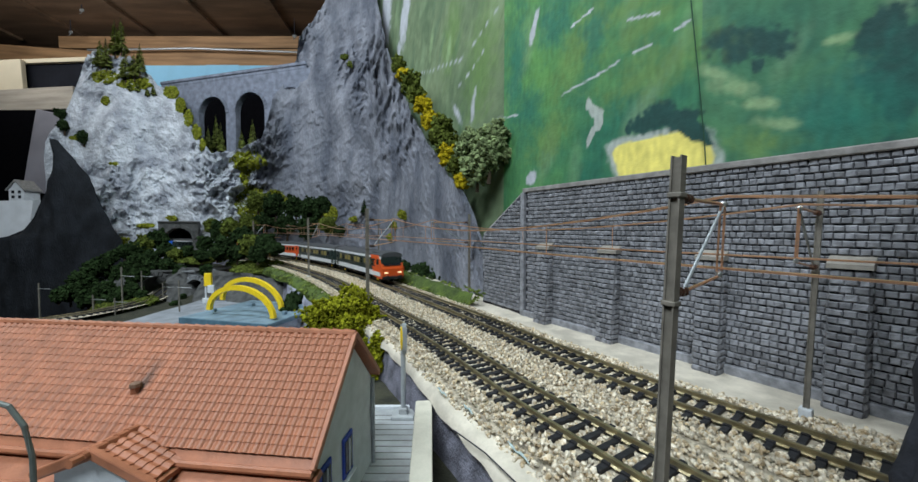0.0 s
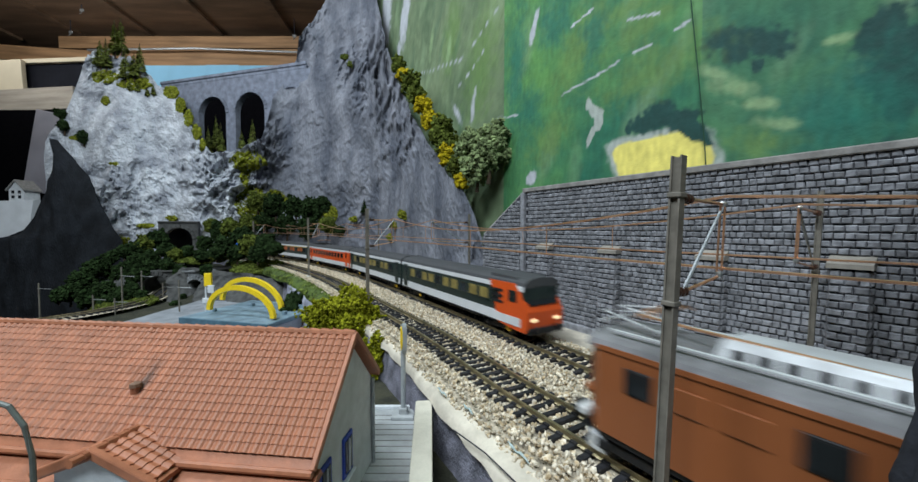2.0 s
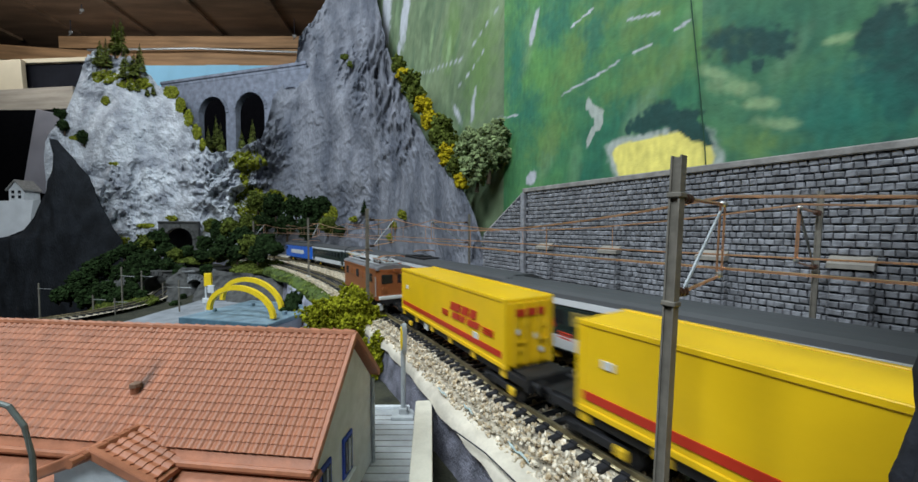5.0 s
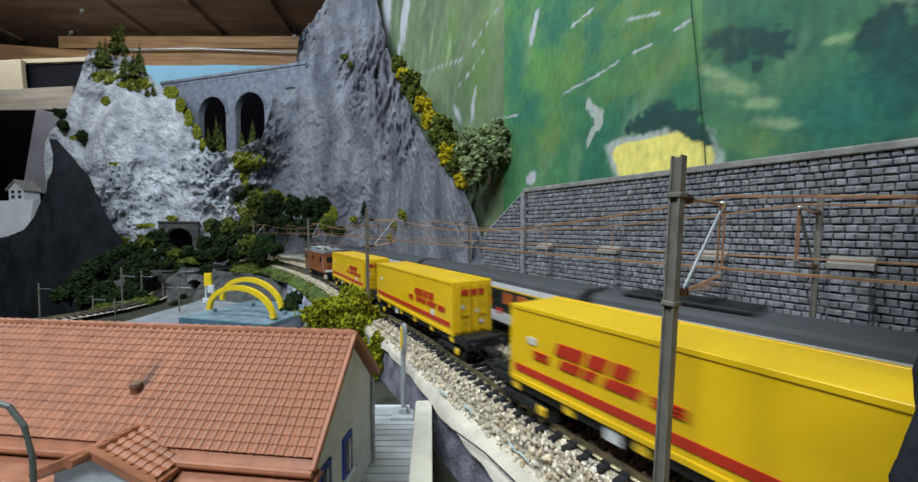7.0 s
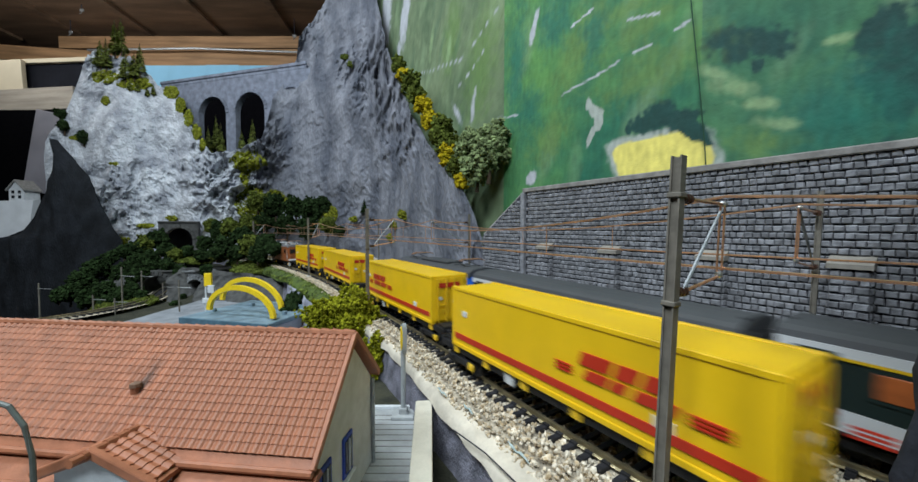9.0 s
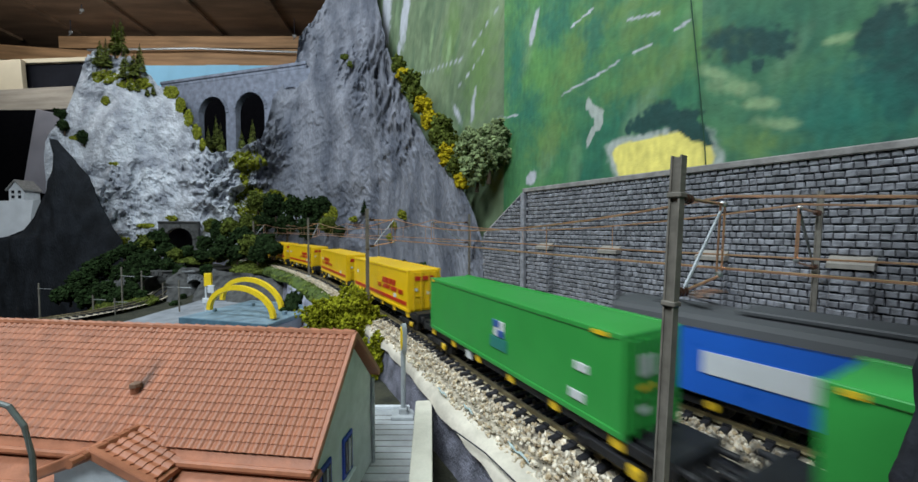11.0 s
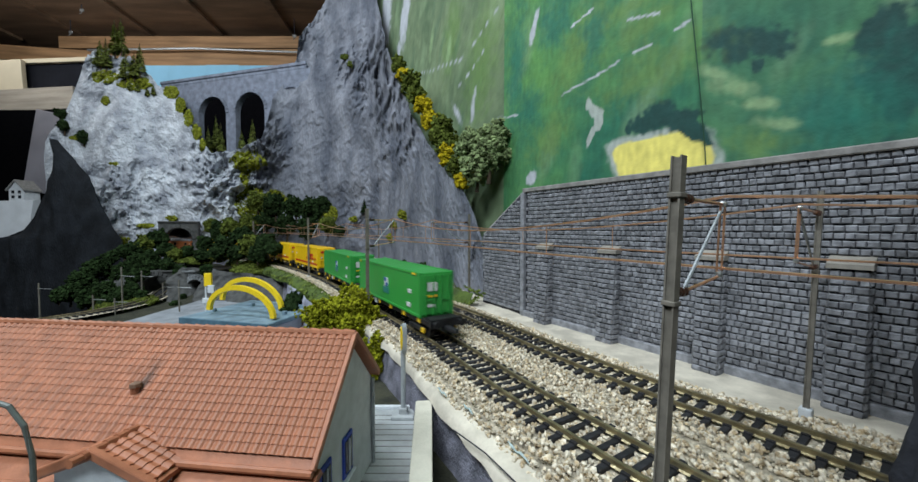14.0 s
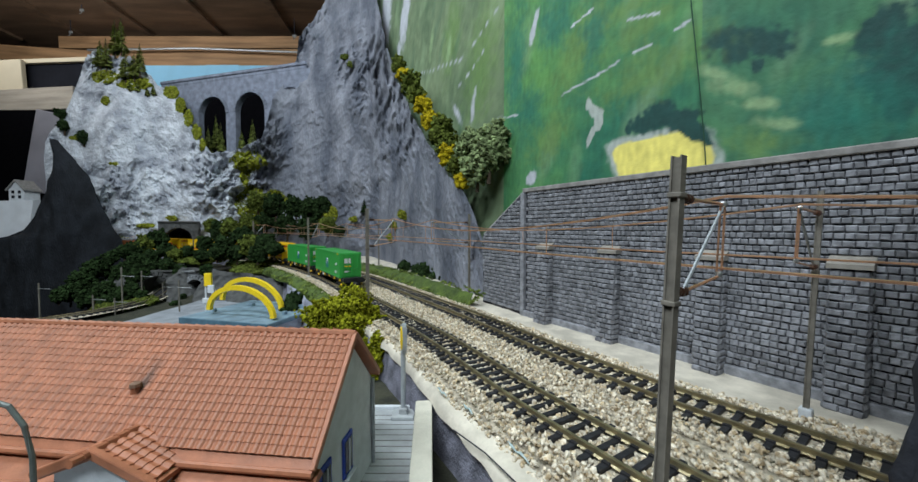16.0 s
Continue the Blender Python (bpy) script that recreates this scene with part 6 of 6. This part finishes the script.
def roof_arc(length, half, z, rise, over=0.0):
    n = 10
    prof = [(-half - over, z - .0008)] + [(-math.cos(math.pi * i / n) * (half + over), z + math.sin(math.pi * i / n) ** .7 * rise) for i in range(n + 1)] + [(half + over, z - .0008)]
    return Geo().prism(prof, -length / 2, length / 2, "x")


def brown_loco():
    L, hw = .126, .0168
    l = thing("locomotive", "brown vintage electric locomotive with silver roof gear", "locomotive")
    body = part("body", shell(L, hw, .0120, .0405, 0, .006), T_BROWN, l)
    part("roof", roof_arc(L - .004, hw - .0008, .0405, .0040, .0010), mat("loco_roof_grey", (.20, .20, .21), .5, .2, var=.3), l)
    part("roof_band", shell(L + .0008, hw + .0004, .0392, .0408, 0, .006), T_BROWN, body)
    part("skirt", shell(L - .002, hw - .0010, .0098, .0122, 0, .005), T_BLACK, l)
    for x in (-.043, .043):
        bogie(l, x, .0135, .026, .0065)
    part("underframe", Geo().box((0, 0, .0085), (.05, .024, .007), bev=.001), T_BLACK, l)
    for y in (-1, 1):
        for x in (-.043, .002, .043):
            wi = part("side_window", Geo().box((x, y * (hw + .0001), .0318), (.0085, .0008, .0080), bev=.0003), T_BLACK, body)
            part("pane", Geo().box((x, y * (hw + .0005), .0318), (.0068, .0004, .0064)), T_GLASS, wi)
        for x in (-.027, -.013, .016, .029):
            part("side_panel", Geo().box((x, y * (hw + .0001), .0318), (.0090, .0008, .0070), bev=.0003), T_BROWN, body)
        part("handrail", Geo().tube([(-.060, y * (hw + .0010), .016), (-.060, y * (hw + .0010), .034)], .0004, 5), T_SILVER, body)
        part("roof_rail", Geo().tube([(-.055, y * .0125, .0452), (.055, y * .0125, .0452)], .0005, 5), T_SILVER, l)
    for sx in (-1, 1):
        for y in (-.0075, .0075):
            part("front_window", Geo().box((sx * (L / 2 - .0004), y, .0318), (.0014, .0110, .0085), bev=.0006), T_GLASS, body)
        for y in (-.011, .011, 0):
            lit = sx < 0 and y < 0
            part("headlight", Geo().tube([(sx * (L / 2 - .001), y, .0225 if y else .0395), (sx * (L / 2 + .0016), y, .0225 if y else .0395)], .0020, 10), T_ORANGELAMP if lit else T_BROWN, l)
        part("white_beam", Geo().box((sx * (L / 2 + .0012), 0, .0150), (.0036, .0320, .0030), bev=.0006), T_BADGE, l)
        part("buffer_beam", Geo().box((sx * (L / 2 + .0008), 0, .0115), (.0030, .0280, .0050), bev=.0006), T_BLACK, l)
        buffers(l, sx * (L / 2 + .002), sx, .0115)
        for y in (-.013, .013):
            part("step", Geo().box((sx * (L / 2 - .004), y, .0060), (.0060, .0040, .0060), bev=.0004), T_SILVER, l)
    rb = part("roof_box", Geo().box((.004, 0, .0463), (.044, .0170, .0050), top=(.96, .7), bev=0), T_SILVER, l)
    for k in range(7):
        for y in (-.0080, .0080):
            part("vent", Geo().box((-.012 + k * .0055, y, .0458), (.0032, .0012, .0022)), T_BLACK, rb)
    for x in (-.046, .052):
        pantograph(l, x, .0462)
    for k in range(6):
        part("insulator", Geo().tube([(-.022 - k * .004, (-1) ** k * .006, .044), (-.022 - k * .004, (-1) ** k * .006, .0478)], [.0012, .0006], 6), BROWNCLAY, l)
    part("roof_cable", Geo().tube([(-.056, .004, .0478), (-.02, .006, .0482), (.03, .004, .0490), (.056, -.004, .0480)], .0005, 5), COPPER, l)
    return l


def coach(side, band, pane, name, label, cab=False, panto=False, firstclass=False, L=.2240):
    hw = .0160
    c = thing(name, label, "railway coach", group="passenger train coaches")
    body = part("body", shell(L, hw, .0095, .0385, 0, .0015), side, c)
    part("roof", roof_arc(L, hw - .0004, .0385, .0062, .0004), T_ROOF, c)
    for y in (-1, 1):
        part("white_band", Geo().box((0, y * (hw + .0001), .0140), (L - .004, .0006, .0072)), T_WHITE, body)
        part("roof_line", Geo().box((0, y * (hw + .0002), .0371), (L - .002, .0007, .0034)), T_WHITE, body)
        part("sill_line", Geo().box((0, y * (hw + .0001), .0098), (L - .004, .0006, .0008)), T_BLACK, body)
        part("window_band", Geo().box((0, y * (hw + .0001), .0285), (L - .050, .0006, .0110)), band, body)
        if firstclass:
            part("class_line", Geo().box((0, y * (hw + .0003), .0349), (L - .012, .0006, .0010)), T_YELMARK, body)
        n = 11 if L > .2 else 9
        for k in range(n):
            part("window", Geo().box(((k - (n - 1) / 2) * .0158, y * (hw + .0004), .0285), (.0112, .0006, .0082), bev=.0002), pane if k % 3 else T_GLASS, body)
        for x in (.012 - L / 2, L / 2 - .012):
            if cab and x < 0:
                continue
            dr = part("door", Geo().box((x, y * (hw + .0002), .0240), (.0120, .0008, .0260), bev=.0003), band if not cab else T_DARK, body)
            part("door_window", Geo().box((x, y * (hw + .0006), .0300), (.0050, .0006, .0090), bev=.0002), T_GLASS, dr)
    part("underframe", Geo().box((0, 0, .0080), (.10, .020, .0062), bev=.001), T_BLACK, c)
    for x in (.034 - L / 2, L / 2 - .034):
        bogie(c, x, .0130, .0235)
    for sx in (-1, 1):
        if cab and sx < 0:
            continue
        part("gangway", Geo().box((sx * (L / 2 + .0012), 0, .0255), (.0034, .0160, .0280), bev=.002), T_BLACK, c)
        part("end_line", Geo().box((sx * (L / 2 - .0016), 0, .0440), (.0020, .0180, .0014)), T_ROOF, c)
    if cab:
        # raked red driving cab at the leading end
        x0 = -L / 2
        prof = [(x0 - .0010, .0075), (x0 - .0030, .0110), (x0 - .0030, .0215), (x0 + .0040, .0340), (x0 + .0100, .0400), (x0 + .040, .0400), (x0 + .036, .0300), (x0 + .030, .0095), (x0 + .010, .0075)]
        cabm = part("cab", Geo().prism(prof, -hw - .0006, hw + .0006, "y"), T_ORANGE, c)
        part("windscreen", Geo().prism([(x0 - .0008, .0255), (x0 + .0032, .0328), (x0 + .0037, .0326), (x0 + .0002, .0255)], -.0130, .0130, "y", Matrix.Translation((-.0009, 0, .0004))), T_GLASS, cabm)
        part("front_black", Geo().box((x0 + .002, 0, .0085), (.012, .0300, .0050), bev=.001), T_BLACK, cabm)
        part("front_roof", Geo().prism([(x0 + .006, .0385), (x0 + .012, .0440), (x0 + .042, .0447), (x0 + .042, .0385)], -.0135, .0135, "y"), T_ROOF, cabm)
        for y in (-1, 1):
            part("headlight", Geo().box((x0 - .0032, y * .0105, .0160), (.0010, .0056, .0020), bev=.0003), T_LAMP, cabm)
            part("cab_window", Geo().box((x0 + .0125, y * (hw + .0008), .0310), (.0090, .0006, .0080), bev=.0003), T_GLASS, cabm)
            for k in range(3):
                part("louvre", Geo().box((x0 + .030, y * (hw + .0008), .0250 + k * .0042), (.0130, .0006, .0018)), T_BLACK, cabm)
            part("white_skirt", Geo().box((x0 + .020, y * (hw + .0007), .0135), (.032, .0006, .0060)), T_WHITE, cabm)
            part("buffer", Geo().tube([(x0 - .003, y * .0101, .0100), (x0 - .0080, y * .0101, .0100)], [.0016, .0026], 10), T_BLACK, cabm)
        part("roof_white", Geo().box((x0 + .038, -.009, .0420), (.010, .010, .0050), bev=.0008), T_WHITE, cabm)
    if panto:
        part("roof_base", Geo().box((.070, 0, .0452), (.055, .020, .0018), bev=.0004), T_BLACK, c)
        pantograph(c, .070, .0468, T_BLACK)
    return c


def blue_loco():
    L, hw = .172, .0166
    l = thing("locomotive", "blue modern electric locomotive with dark roof", "locomotive")
    part("body", shell(L, hw, .0100, .0375, 0, .008), T_BLUE, l)
    part("roof", roof_arc(L - .010, hw - .0006, .0375, .0070, .0006), T_ROOF, l)
    part("underframe", Geo().box((0, 0, .0080), (.08, .022, .006), bev=.001), T_BLACK, l)
    for x in (-.052, .052):
        bogie(l, x, .0150, .025)
        pantograph(l, x, .0440, T_BLACK)
    for sx in (-1, 1):
        part("windscreen", Geo().box((sx * (L / 2 - .0008), 0, .0305), (.0024, .0260, .0085), bev=.0006), T_GLASS, l)
        buffers(l, sx * L / 2, sx, .0110)
        for y in (-.0105, .0105):
            part("headlight", Geo().box((sx * (L / 2 + .0002), y, .0165), (.0010, .0050, .0020), bev=.0003), T_BADGE, l)
    for y in (-1, 1):
        part("side_mark", Geo().box((0, y * (hw + .0002), .0240), (.080, .0006, .0090)), T_WHITE, l)
        for x in (-.070, .070):
            part("cab_window", Geo().box((x, y * (hw + .0002), .0310), (.0090, .0006, .0075), bev=.0003), T_GLASS, l)
    part("roof_hatch", Geo().box((0, 0, .0452), (.060, .018, .0022), bev=.0006), T_ROOF, l)
    return l


# way of the freight train (far end of its first container) and of the passenger train (its nose)
FREIGHT_WAY = [(0.0, -0.0680), (4.2, 0.4345), (6.6, 0.7275), (9.0, 1.0165), (11.5, 1.3020), (12.6, 1.4335), (16.0, 1.8480)]
PASS_WAY = [(0.0, 0.748), (0.5, 0.677), (1.0, 0.603), (1.5, 0.526), (2.0, 0.443), (2.5, 0.365), (4.2, 0.122), (6.6, -0.234), (9.0, -0.601), (16.0, -1.660)]
FAR_ENDS, CPITCH = (0, .1850, .3945, .5830, .7750, .9620), 0.2295
MOVERS = [(brown_loco(), 0.1080, FREIGHT_WAY, TRACK_A)]
for i, kind in enumerate(("yellow", "yellow", "yellow", "yellow", "green", "green")):
    MOVERS.append((container_wagon(kind, i), -FAR_ENDS[i] - CL / 2, FREIGHT_WAY, TRACK_A))
cars = [coach(T_DARK, T_DARK, T_GOLD, "control_car", "anthracite and white driving coach with red cab", cab=True),
        coach(T_DARK, T_DARK, T_GOLD, "coach", "anthracite and white coach with golden lit windows"),
        coach(T_ORANGE, T_ORANGE, T_GLASS, "dining_car", "red and white dining coach with roof pantograph", panto=True),
        coach(T_DARK, T_DARK, T_SEAT, "coach", "anthracite and white first class coach with yellow line", firstclass=True),
        coach(T_DARK, T_DARK, T_GLASS, "coach", "anthracite and white coach with dark windows", L=.1870)]
for i, c in enumerate(cars):
    MOVERS.append((c, i * CPITCH + (.1155 if i < 4 else .0970), PASS_WAY, TRACK_B))
MOVERS.append((blue_loco(), 4 * CPITCH + .1940 + .0885, PASS_WAY, TRACK_B))


def motions():
    for ob, s0, way, line in MOVERS:
        rows = []
        for t in np.arange(0, 16.01, 0.5):
            s = float(np.interp(t, [r[0] for r in way], [r[1] for r in way])) + s0
            x, y, h = line.at(s)
            rows.append((float(t), pose(x, y, 0, 0, 0, h)))
        walk(ob, rows)


motions()
